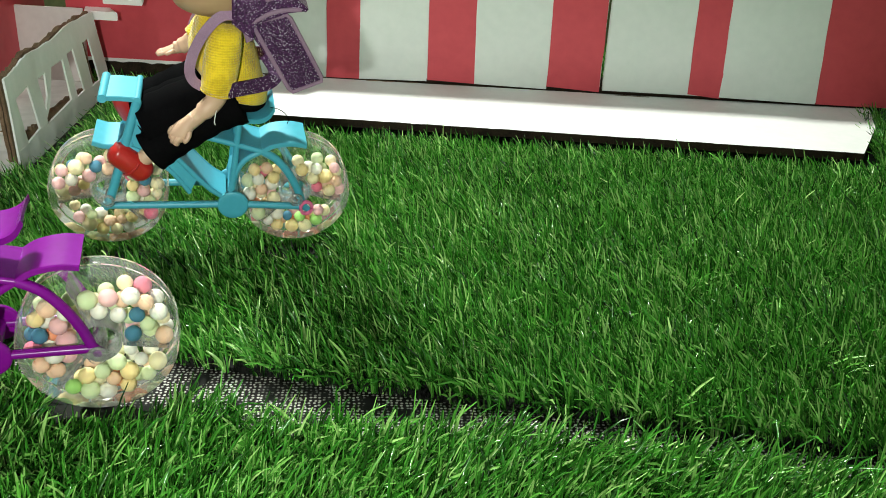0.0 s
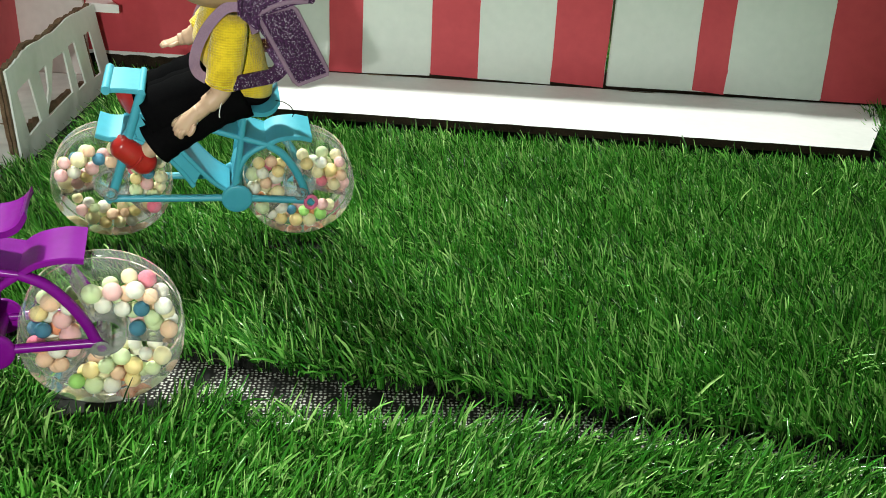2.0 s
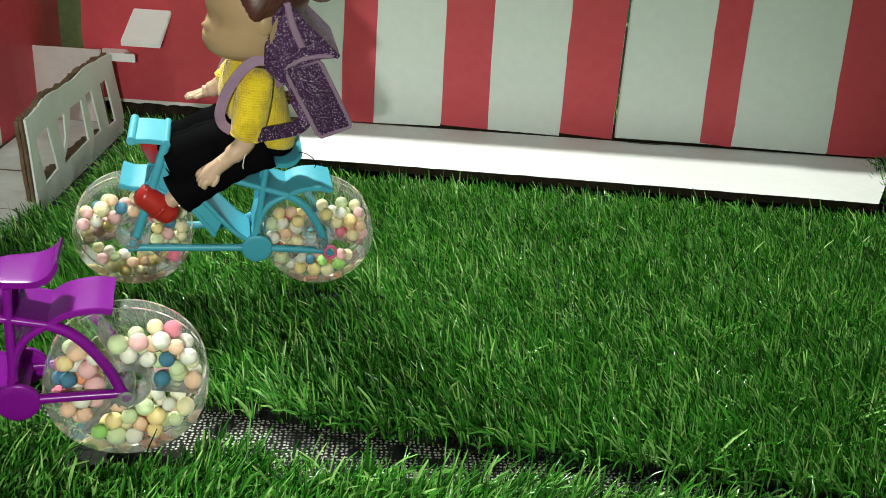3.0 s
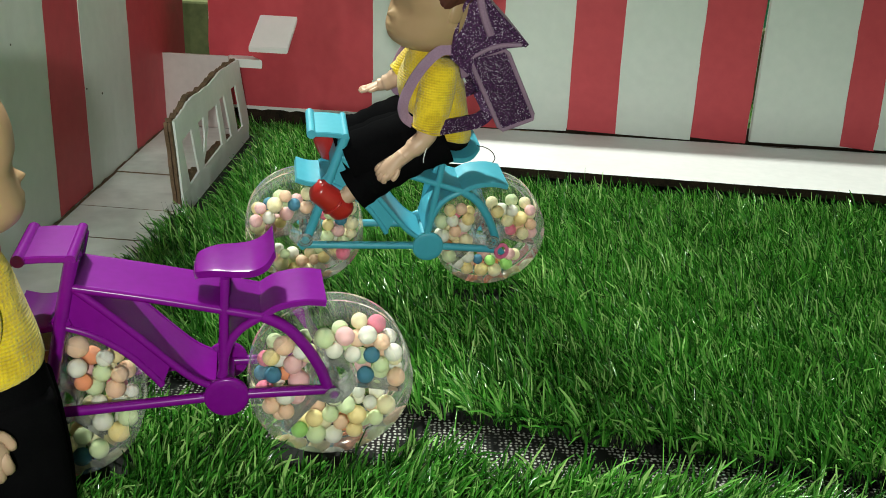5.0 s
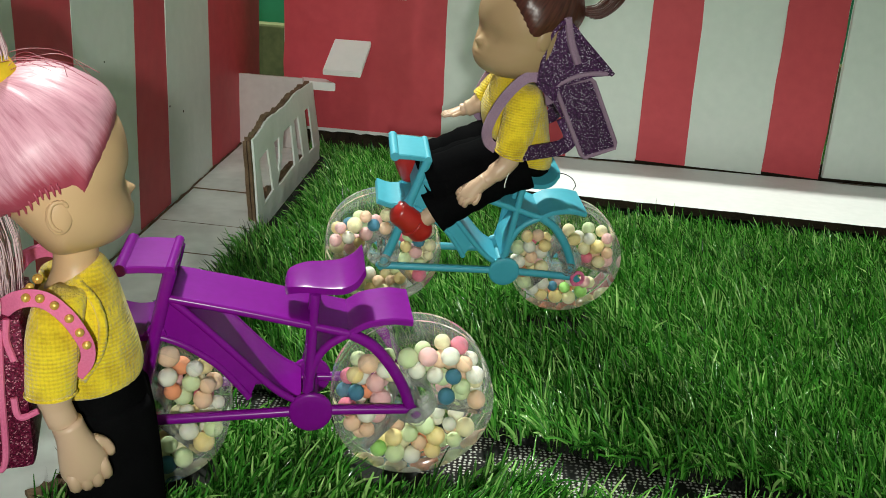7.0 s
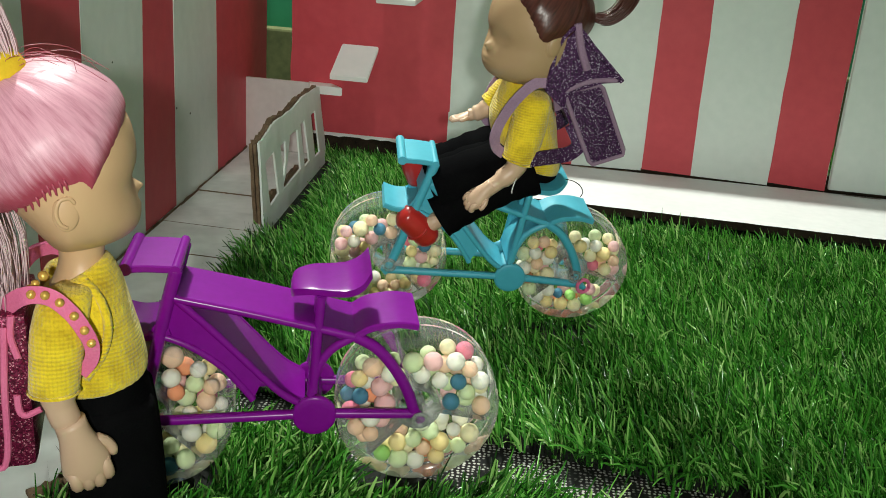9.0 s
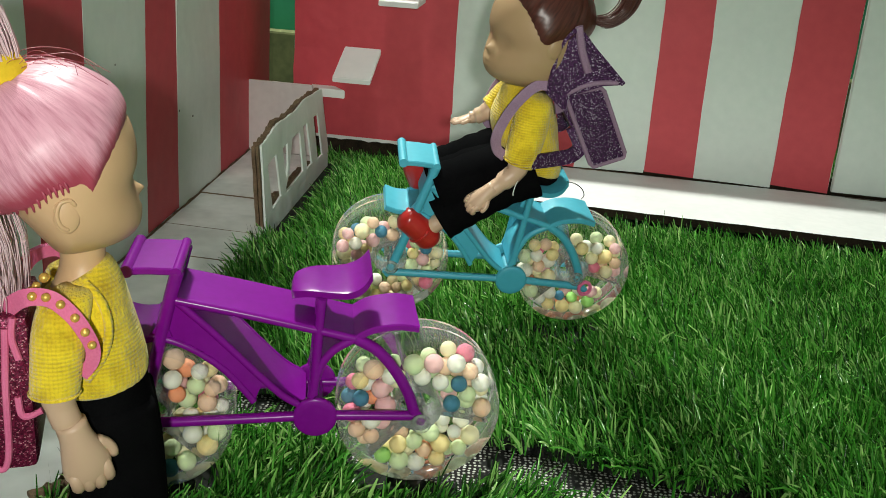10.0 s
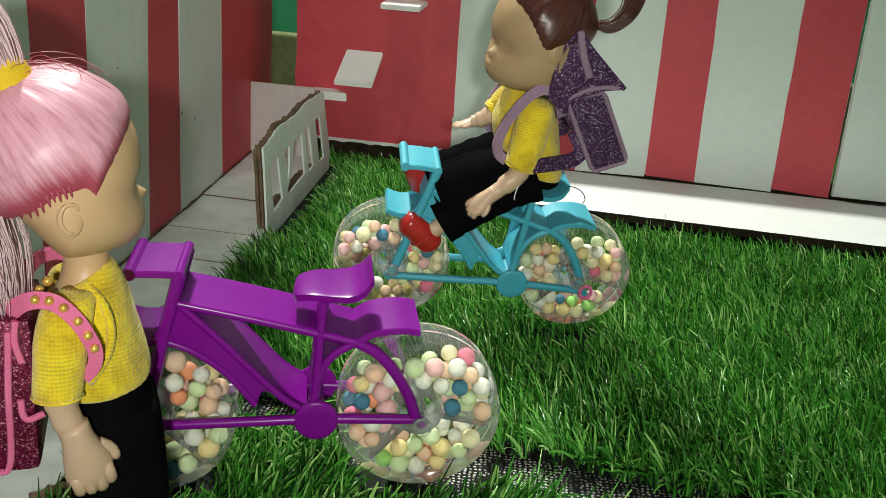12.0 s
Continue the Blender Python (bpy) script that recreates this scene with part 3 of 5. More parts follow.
def rail():
    """A cut-out card railing that leans a little: a taped white face with five openings, torn brown top, corrugated near end."""
    along, up = Vector((-0.1239, 0.9923, 0)), Vector((-0.0790, -0.0099, 0.9968))
    away = up.cross(along)
    base = Matrix(((along.x, away.x, up.x, -0.1668), (along.y, away.y, up.y, 0.2836), (along.z, away.z, up.z, 0.0), (0, 0, 0, 1)))
    holder = thing("card_railing", base, "white cut-out cardboard railing with brown torn edges", "railing")
    y0, y1 = -0.0007, 0.0007

    def piece(name, mat, outline, ya=y0, yb=y1, label=""):
        bm = bmesh.new()
        plate(bm, outline, ya, yb)
        return part(name, bm, mat, holder, label, smooth=False)

    def torn(a, b, n, amount):
        return [(a[0] + (b[0] - a[0]) * i / n, a[1] + (b[1] - a[1]) * i / n + rng.uniform(-amount, amount)) for i in range(1, n)]

    tops = [((0.0130, 0.0488), (0.0394, 0.0513)), ((0.0598, 0.0513), (0.0767, 0.0520)), ((0.0929, 0.0526), (0.1209, 0.0526)), ((0.1323, 0.0542), (0.1494, 0.0547)), ((0.1764, 0.0544), (0.1951, 0.0546))]
    feet = [((0.0186, 0.0158), (0.0457, 0.0185)), ((0.0614, 0.0169), (0.1240, 0.0192)), ((0.1396, 0.0173), (0.1597, 0.0180)), ((0.1841, 0.0159), (0.2058, 0.0157))]
    upper = [(0.0006, 0.0485)] + [p for pair in tops for p in pair] + [(0.2232, 0.0545)]
    lower = [(-0.0026, 0.0155)] + [p for pair in feet for p in pair] + [(0.2330, 0.0160)]
    crest = [(0.0010, 0.0650), (0.0178, 0.0665), (0.0320, 0.0690), (0.0489, 0.0714), (0.0800, 0.0706), (0.1121, 0.0712), (0.1500, 0.0744), (0.1815, 0.0735), (0.2190, 0.0725)]
    edge = [crest[0]]
    for a, b in zip(crest, crest[1:]):
        edge += torn(a, b, 4, 0.0007) + [b]
    piece("top_band", RAIL_PAPER, edge + upper[::-1], y0 - 0.0001, y1 + 0.0001)
    foot = [(-0.0036, -0.0030)] + torn((-0.0036, -0.0030), (0.2270, -0.0030), 16, 0.0008) + [(0.2270, -0.0030), (0.2282, 0.0060), (0.2338, 0.0120)]
    piece("bottom_band", RAIL_PAPER, foot + lower[::-1], y0 - 0.0001, y1 + 0.0001)
    for quad in ([upper[0], upper[1], lower[1], lower[0]], [upper[2], upper[3], (0.0642, 0.0251), lower[3], lower[2]],
                 [upper[4], upper[5], (0.0838, 0.0400), (0.0745, 0.0285), (0.0618, 0.0205), (0.0638, 0.0262), (0.0735, 0.0360)],
                 [upper[6], upper[7], lower[5], lower[4]], [upper[8], upper[9], lower[7], lower[6]], [upper[10], upper[11], (0.2336, 0.0195), lower[9], lower[8]]):
        piece("upright", RAIL_PAPER, quad)
    # brown core: torn crest, near end, sills and jambs of the openings
    pts = []
    for a, b in zip(crest, crest[1:]):
        for k in range(6):
            f = k / 6
            pts.append((a[0] + (b[0] - a[0]) * f, a[1] + (b[1] - a[1]) * f + rng.uniform(-0.0006, 0.0026)))
    piece("torn_core", BROWN_CARD, pts + [(0.2180, 0.0600), (0.0020, 0.0560)], 0.0010, 0.0052, "brown corrugated cardboard core")
    for ya, yb in ((0.0010, 0.0028), (0.0034, 0.0058)):
        side = [(-0.0022 + rng.uniform(-0.0008, 0.0008) - 0.004 * f, 0.0650 - 0.0680 * f) for f in np.linspace(0, 1, 14)]
        piece("torn_core", BROWN_CARD, side + [(0.0040, -0.0030), (0.0080, 0.0640)], ya, yb, "brown corrugated cardboard core")
    for (a, b), h in zip(feet, (0.0062, 0.0050, 0.0026, 0.0)):
        if h:
            rag = [(a[0] + 0.0006 + (b[0] - a[0] - 0.0012) * f, a[1] + (b[1] - a[1]) * f + h * rng.uniform(0.45, 1.0)) for f in np.linspace(0, 1, 11)]
            piece("torn_sill", BROWN_CARD, [a] + rag + [b], 0.0010, 0.0042, "torn brown card left in the openings")
    piece("torn_jamb", BROWN_CARD, [tops[4][0], (tops[4][0][0] + 0.0085, tops[4][0][1]), (feet[3][0][0] + 0.0105, feet[3][0][1]), feet[3][0]], 0.0010, 0.0044, "torn brown card left in the openings")
    # end board across the far end of the porch
    bm = bmesh.new()
    box(bm, (-0.2690, 0.501, 0.0099), (-0.2085, 0.5045, 0.0748), bevel=0.0004)
    end = link("card_end_board", bm, GREY_CARD, smooth=False)
    tagged(end, "grey-white card end board closing the porch", "board")


rail()


def wall_steps():
    """Small folded white cards stuck to the red wall like stairs."""
    # back edge, front edge (x from, x to, height), depth, thickness
    specs = [((-0.1903, -0.1556, 0.1080), (-0.1924, -0.1569, 0.0830), 0.031, 0.0050), ((-0.2220, -0.1985, 0.0700), (-0.2100, -0.1800, 0.0716), 0.031, 0.0075),
             ((-0.1520, -0.1165, 0.1570), (-0.1535, -0.1180, 0.1530), 0.027, 0.0050), ((-0.110, -0.072, 0.204), (-0.112, -0.074, 0.196), 0.027, 0.0050)]
    for (b0, b1, zb), (f0, f1, zf), deep, thick in specs:
        bm = bmesh.new()
        yb, yf = WALL_Y - 0.0022, WALL_Y - 0.0022 - deep
        vs = []
        for x, y, z in ((b0, yb, zb), (b1, yb, zb), (f1, yf, zf), (f0, yf, zf)):
            vs.append((bm.verts.new((x, y, z)), bm.verts.new((x, y, z - thick))))
        t, b = [v[0] for v in vs], [v[1] for v in vs]
        bm.faces.new(t)
        bm.faces.new(b[::-1])
        for i in range(4):
            bm.faces.new((t[i], b[i], b[(i + 1) % 4], t[(i + 1) % 4]))
        bmesh.ops.bevel(bm, geom=bm.edges[:], offset=0.0006, segments=2, affect="EDGES")
        ob = link("card_step", bm, WHITE_CARD, smooth=False)
        tagged(ob, "small white folded card step stuck on the red wall", "step", "steps on the red wall")


wall_steps()


# ---- toy bicycles ----
HUB = 0.0345
BASE = 0.099


def wheel(parent, at, turn, seed, lift=(0, 0), fill=30, size=1.0):
    """A clear disc wheel with three dividers and sugar balls inside."""
    wr = random.Random(seed)
    prof = [(0.0030, -0.0086), (0.0085, -0.0088), (0.0092, -0.0078), (0.0250, -0.0076), (0.0262, -0.0090), (0.0288, -0.0094), (0.0297, -0.0086), (0.0297, -0.0010), (0.0303, -0.0008),
            (0.0303, 0.0008), (0.0297, 0.0010), (0.0297, 0.0086), (0.0288, 0.0094), (0.0262, 0.0090), (0.0250, 0.0076), (0.0092, 0.0078), (0.0085, 0.0088), (0.0030, 0.0086)]
    bm = bmesh.new()
    seg = 72
    loops = [[Vector((r * math.cos(2 * math.pi * k / seg), y, r * math.sin(2 * math.pi * k / seg))) for k in range(seg)] for r, y in prof]
    rings(bm, loops, 0, False, True)
    for fc in bm.faces:
        if fc.calc_center_median().xz.length > 0.0254:
            fc.material_index = 1
    w = part("wheel", bm, (CLEAR, FROSTED), parent, "clear plastic disc wheel filled with sugar balls")
    w.location = (at + lift[0], 0, HUB + lift[1])
    w.scale = (size, 1.0, size)
    w.visible_shadow = False
    bm = bmesh.new()
    for k in range(3):
        a = turn + k * 2 * math.pi / 3
        c, s = math.cos(a), math.sin(a)
        vs = []
        for r in (0.0088, 0.0262):
            for y in (-0.0072, 0.0072):
                for o in (-0.0006, 0.0006):
                    vs.append(bm.verts.new((r * c - o * s, y, r * s + o * c)))
        for q in ((0, 1, 3, 2), (4, 6, 7, 5), (0, 4, 5, 1), (2, 3, 7, 6), (0, 2, 6, 4), (1, 5, 7, 3)):
            bm.faces.new([vs[i] for i in q])
    d = part("divider", bm, FROSTED, w, smooth=False)
    d.visible_shadow = False
    bm = bmesh.new()
    ring = [(0.0072, -0.0072), (0.0086, -0.0072), (0.0086, 0.0072), (0.0072, 0.0072)]
    rings(bm, [[Vector((r * math.cos(2 * math.pi * k / 40), y, r * math.sin(2 * math.pi * k / 40))) for k in range(40)] for r, y in ring], 0, False, True)
    hb = part("hub_ring", bm, FROSTED, w)
    hb.visible_shadow = False
    bm = bmesh.new()
    tube(bm, [(0, -0.0166, 0), (0, -0.0162, 0), (0, -0.0152, 0), (0, -0.0150, 0), (0, 0.0150, 0), (0, 0.0152, 0), (0, 0.0162, 0), (0, 0.0166, 0)], [0.0022, 0.0030, 0.0030, 0.0017, 0.0017, 0.0030, 0.0030, 0.0022], 18)
    for y in (-0.0166, 0.0166):
        tube(bm, [(0.0030 * math.cos(a), y, 0.0030 * math.sin(a)) for a in np.linspace(0, 2 * math.pi, 25)], 0.0008, 8)
    part("axle", bm, FROSTED, w)
    # balls settle in the lower part of each chamber
    mesh = None
    placed = []
    for k in range(3):
        a0, a1 = turn + k * 2 * math.pi / 3, turn + (k + 1) * 2 * math.pi / 3
        cand = []
        for _ in range(6000):
            r, a = math.sqrt(wr.uniform(0.0118 ** 2, 0.0250 ** 2)), wr.uniform(a0, a1)
            clear = r * min(math.sin(min(a - a0, 1.5)), math.sin(min(a1 - a, 1.5)))
            if clear > 0.0031:
                cand.append((r * math.sin(a) + wr.uniform(0, 0.007), r, a))
        cand.sort()
        count = 0
        for _, r, a in cand:
            x, z, y = r * math.cos(a), r * math.sin(a), wr.choice((-0.0040, -0.0039, -0.0036, 0.0004, 0.0038))
            rb = min(0.0041, max(0.0027, wr.gauss(0.00360, 0.00034)))
            if all((x - p[0]) ** 2 + (y - p[1]) ** 2 + (z - p[2]) ** 2 > (rb + p[3]) ** 2 * 0.82 for p in placed):
                placed.append((x, y, z, rb))
                count += 1
                if count >= fill:
                    break
    for x, y, z, rb in placed:
        if mesh is None:
            bm = bmesh.new()
            ball(bm, (0, 0, 0), 1.0, 14)
            ob = part("candy_ball", bm, CANDY, w)
            mesh = ob.data
        else:
            ob = new("candy_ball", mesh)
            ob.parent = w
        ob.location, ob.scale = (x, y, z), (rb, rb, rb * wr.uniform(0.94, 1.0))
        ob.rotation_euler = (wr.uniform(0, 6), wr.uniform(0, 6), 0)
    return w


def bicycle(m, paint, label, seed, rear_lift=(0, 0), front_lift=(0, 0), fill=28, wheel_size=1.0, ring=None):
    """A moulded toy bicycle. Local x runs backwards from the rear hub, z is up from the turf's backing."""
    bike = thing("toy_bicycle", m, label, "toy bicycle", "toy bicycles on the lawn")
    W = 0.0130
    f = 0.001

    def L(pts, n=6):
        return [(p[0], p[1]) for p in spline([(x * f, z * f) for x, z in pts], n)]

    bm = bmesh.new()
    # wide bands of the frame
    fender = [(-58.8, 41.4), (-61.8, 45.8), (-68.9, 54.7), (-77.9, 62.0), (-86.0, 66.2), (-93.5, 68.2)]
    down = [(-84.0, 81.6), (-74.0, 71.4), (-64.0, 60.4), (-55.0, 50.2), (-48.0, 43.2), (-41.0, 38.8)]
    ribbon(bm, L([(-84, 82), (-60, 76.4), (-36, 70.2), (-23.0, 66.6)]), -W, W, 0.0022)
    ribbon(bm, L(down), -W, W, 0.0022)
    ribbon(bm, L([(-38.3, 42), (-37.2, 51), (-31, 61), (-23.0, 66.6)]), -W, W, 0.0022)
    ribbon(bm, L(fender), -W, W, 0.0022)
    # thin side webs between fender and down tube
    web = L(down[:4]) + L(fender)
    for y0 in (-W + 0.0008, W - 0.0022):
        plate(bm, web, y0, y0 + 0.0014)
    # cross bar behind the front fender
    ribbon(bm, L([(-60.0, 42.6), (-54.0, 43.4), (-47.0, 42.6)]), W - 0.0040, W, 0.0022)
    # rims along both sides
    for y in (-W + 0.0010, W - 0.0010):
        for line, r in (([(-84, 81.6), (-60, 76.0), (-36, 69.8), (-23.0, 66.4)], 0.0016), (down, 0.0014),
                        ([(-23.0, 66.6), (-15, 61.5), (-8.5, 53.4), (-3.5, 44), (-0.6, 35.4)], 0.0021), ([(-38.5, 43), (-35.5, 54.4), (-31, 61.5), (-23.0, 66.6)], 0.0016),
                        ([(-34.8, 82), (-36.0, 66), (-37.5, 44)], 0.0017), ([(-37, 35.1), (-18, 34.6), (0, 34.0)], 0.0019), ([(-37, 35.1), (-70, 34.0), (-99, 33.2)], 0.0019),
                        ([(-83.0, 92), (-88, 74), (-94, 51), (-99.0, 33.6)], 0.0023), (fender, 0.0013)):
            tube(bm, [(x, y, z) for x, z in L(line)], r, 12)
        # forked drop-outs that hold the axles
        for at, z, turn in ((0.0, 34.2, 0.5), (-0.0990, 33.4, 2.6)):
            for k in (-0.55, 0.55):
                a = turn + k
                tube(bm, [(at, y, z * f), (at + 0.0034 * math.cos(a), y, z * f - 0.0010 + 0.0026 * math.sin(k))], [0.0021, 0.0013], 10)
    # head column and seat column between the sides
    ribbon(bm, L([(-83.0, 92), (-85, 84), (-87.5, 75)]), -W, W, 0.0030)
    ribbon(bm, L([(-34.5, 80), (-35.6, 70)]), -0.0030, 0.0030, 0.0040)
    part("frame", bm, paint, bike)

    bm = bmesh.new()
    for y0, y1 in ((-W - 0.0012, -W + 0.0016), (W - 0.0016, W + 0.0012)):
        loops = []
        for r, y in ((0.0050, y0), (0.0070, y0), (0.0077, y0 + 0.0003), (0.0080, y0 + 0.0009), (0.0080, y1 - 0.0009), (0.0077, y1 - 0.0003), (0.0070, y1), (0.0050, y1)):
            loops.append([Vector((-0.0370 + r * math.cos(2 * math.pi * k / 28), y, 0.0351 + r * math.sin(2 * math.pi * k / 28))) for k in range(28)])
        rings(bm, loops)
    tube(bm, [(-0.0370, -W, 0.0351), (-0.0370, W, 0.0351)], 0.0030, 12, up=(0, 0, 1))
    part("crank_disc", bm, paint, bike)

    bm = bmesh.new()
    ribbon(bm, L([(-23.5, 66.2), (-17, 69.8), (-8, 71.2), (-0.5, 70.2)]), -W - 0.0004, W + 0.0004, 0.0026)
    part("rear_fender", bm, paint, bike)
    bm = bmesh.new()
    ribbon(bm, L([(-105, 68.6), (-99, 67.0), (-92, 67.4), (-86, 69.2)]), -W - 0.0002, W + 0.0002, 0.0026)
    part("front_fender", bm, paint, bike)

    bm = bmesh.new()
    ribbon(bm, L([(-98.5, 92.6), (-92, 92.8), (-83.5, 92.4)]), -W - 0.0003, W + 0.0003, 0.0026)
    tube(bm, [(-0.0990, -W - 0.0012, 0.0930), (-0.0990, W + 0.0012, 0.0930)], 0.0022, 12, up=(0, 0, 1))
    tube(bm, [(-0.0830, -W - 0.0010, 0.0925), (-0.0830, W + 0.0010, 0.0925)], 0.0018, 12, up=(0, 0, 1))
    part("handlebar", bm, paint, bike)

    # saddle: narrow nose forward, a raised lip behind
    bm = bmesh.new()
    loops = []
    for x, z, w in spline([(-45.5, 81.0, 4.5), (-43.8, 83.2, 8.5), (-38, 84.4, 11.0), (-31, 84.2, 12.2), (-25, 84.6, 13.0), (-20.5, 87.0, 13.0), (-17.6, 91.0, 11.5)], 5):
        x, z, w = x * f, z * f, w * f
        top = [Vector((x, w * math.sin(a), z + 0.0005 * math.cos(a * 0.9))) for a in np.linspace(-math.pi / 2, math.pi / 2, 13)]
        bot = [Vector((x + 0.0004, w * 0.94 * math.sin(a), z - 0.0011 - 0.0016 * math.sin(abs(a)) ** 6)) for a in np.linspace(math.pi / 2, -math.pi / 2, 13)]
        loops.append(top + bot)
    rings(bm, loops)
    part("seat", bm, paint, bike)

    if ring:
        # a coloured ring of wire twisted round the rear drop-out
        bm = bmesh.new()
        line = [Vector((0.0012 + 0.0030 * math.cos(a), -W - 0.0022 - 0.0005 * a / 6.28, 0.0352 + 0.0036 * math.sin(a))) for a in np.linspace(-1.9, 3.4 * math.pi, 60)]
        tube(bm, line, 0.0009, 8, up=(0, 0, 1))
        part("wire_ring", bm, ring, bike, "coral pink wire ring round the rear axle")
    wheel(bike, 0.0, radians(108), seed, rear_lift, fill, wheel_size)
    wheel(bike, -BASE, radians(75), seed + 1, front_lift, fill, wheel_size)
    return bike


def bike_pose(at, yaw, lean, nose_up):
    return Matrix.Translation(at) @ Matrix.Rotation(radians(yaw), 4, "Z") @ Matrix.Rotation(radians(nose_up), 4, "Y") @ Matrix.Rotation(radians(lean), 4, "X")


PURPLE_POSE = bike_pose((-0.0044, 0.0158, 0.0019), 18.24, 3.82, -1.12)
BLUE_POSE = bike_pose((0.0460, 0.1707, 0.0075), 16.35, 9.14, 3.41)
bicycle(PURPLE_POSE, PURPLE, "glossy purple plastic toy bicycle with candy-filled clear wheels", 11, (0.0015, -0.0012), (0.002, -0.0014), 25, 1.03)
bicycle(BLUE_POSE, BLUE, "turquoise blue plastic toy bicycle ridden by a doll", 23, (-0.0045, 0.0060), (0.0, 0.0036), 19, 0.98, PINK_TRIM)


# ---- dolls, each one plain mesh, facing -x ----
# height, front, back and half width of the head, in millimetres from its centre
HEAD = [(24.5, 0.3, 0.3, 0.3), (23.6, 6.0, 7.0, 7.0), (21, 11.5, 13, 12.5), (17, 16, 18, 17.5), (11, 19.6, 22, 21.3), (5, 21.2, 23.5, 23.2), (-1, 21.4, 22.5, 23.8),
        (-7, 20.4, 19, 23.6), (-12, 21.4, 14.8, 23.0), (-17, 22.4, 10.5, 21.3), (-21, 21.4, 7.4, 18.6), (-24, 18.4, 5.0, 14.6), (-26, 13, 3.4, 10), (-27, 6, 1.8, 5), (-27.2, 0.3, 0.2, 0.3)]


def doll_head(bm, c, yaw, hairline, tie, skin, hair, ear_at, seed, rimmed=True, tufts=()):
    """A doll's head with a nose, plain ears and combed hair; c: its centre, tie: where the hair is gathered, both in millimetres.
    hairline(forward, aside, up): how far a place lies inside the hair."""
    first = len(bm.verts)
    uv, rt = bm.loops.layers.uv["strand"], bm.loops.layers.uv["root"]
    seg = 120
    turns = [2 * math.pi * k / seg for k in range(seg)]
    loops, shell = [], []
    g = random.Random(seed)
    waves = [(g.randint(5, 34), g.uniform(0, 6.28), g.uniform(0.3, 1.0)) for _ in range(9)]
    t = np.array(tie, float)
    axis = t / np.linalg.norm(t)
    e1 = np.cross(axis, (0, 1, 0))
    e1 /= np.linalg.norm(e1)
    e2 = np.cross(axis, e1)
    for v, front, back, half in spline(HEAD, 7):
        ring, hairy = [], []
        for a in turns:
            fw, la = (front if math.cos(a) > 0 else back) * math.cos(a), half * math.sin(a)
            full = (max(front, 0.86 * front + 3) if math.cos(a) > 0 else 0.30 * back + 0.76 * math.sqrt(max(0.0, 24.5 ** 2 - v * v))) * math.cos(a)
            if math.cos(a) > 0:
                fw += 2.9 * math.exp(-((v + 10.6) / 1.7) ** 2 - (la / 2.0) ** 2) + 0.6 * math.exp(-((v + 15.6) / 1.1) ** 2 - (la / 4.0) ** 2)
                fw += 0.5 * math.exp(-((v + 18.2) / 1.1) ** 2 - (la / 3.2) ** 2) - 0.9 * math.exp(-((v + 6.0) / 3.2) ** 2 - ((abs(la) - 8) / 4.0) ** 2)
            ring.append(Vector((-fw, la, v)))
            h = hairline(fw, abs(la), v)
            lift = min(1.0, max(-1.0, h / 3.0))
            base = np.array((-fw if math.cos(a) > 0 else -full, la, v))
            r = np.linalg.norm(base)
            d = base / r
            ang = math.atan2(d @ e2, d @ e1)
            away = math.acos(max(-1.0, min(1.0, float(d @ axis))))
            ridge = sum(w * math.sin(n * ang + p + 0.6 * math.sin(3 * away)) for n, p, w in waves) / 6
            grow = 1.9 * lift if lift < 0 else 1.0 * lift + 1.3 * min(1.0, max(0.0, h / 9.0))
            q = d * (r + grow + 0.42 * ridge * max(0.0, lift))
            # pulled up to a point at the tie
            near = max(0.0, 1 - np.linalg.norm(q - t) / 11.0)
            q = q + (t - q) * 0.55 * near * near
            hairy.append((Vector(q), h, ang, away))
        loops.append(ring)
        shell.append(hairy)
    rings(bm, loops, skin)
    made = [[bm.verts.new(q[0]) for q in row] for row in shell]
    for i in range(len(shell) - 1):
        for k in range(seg):
            keys = [(i, k), (i, (k + 1) % seg), (i + 1, (k + 1) % seg), (i + 1, k)]
            if max(shell[p][q][1] for p, q in keys) > -0.6:
                fc = bm.faces.new([made[p][q] for p, q in keys])
                fc.material_index = hair
                angs = [shell[p][q][2] for p, q in keys]
                for lp, (p, q) in zip(fc.loops, keys):
                    w = shell[p][q][2]
                    if w - angs[0] > math.pi:
                        w -= 2 * math.pi
                    elif angs[0] - w > math.pi:
                        w += 2 * math.pi
                    lp[uv].uv = (w / (2 * math.pi) * 6.28, shell[p][q][3])
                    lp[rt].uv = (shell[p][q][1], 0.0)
    for f0, f1, gap in tufts:
        for fw in np.arange(f0, f1, gap):
            fw = float(fw) + g.uniform(-0.25, 0.25)

            def spot(f, v, lift):
                front, back, half = (float(np.interp(-v, [-r[0] for r in HEAD], [r[k] for r in HEAD])) for k in (1, 2, 3))
                la = half * math.sqrt(max(0.02, 1 - (f / (front if f > 0 else back)) ** 2))
                return Vector((-f, -sgn * la - sgn * lift, v))

            for sgn in (-1, 1):
                v = 20.0
                while hairline(fw, abs(spot(fw, v, 0).y), v) > -0.2 and v > -24:
                    v -= 0.4
                drop = g.uniform(0.7, 1.5)
                tube(bm, [spot(fw - 0.7, v + 2.6, 0.7), spot(fw, v + 0.9, 0.6), spot(fw + 0.35, v - drop * 0.5, 0.35), spot(fw + 0.6, v - drop, 0.0)], [0.35, 0.45, 0.30, 0.06], 8, hair)
    bmesh.ops.delete(bm, geom=[v for row in made for v in row if not v.link_faces], context="VERTS")
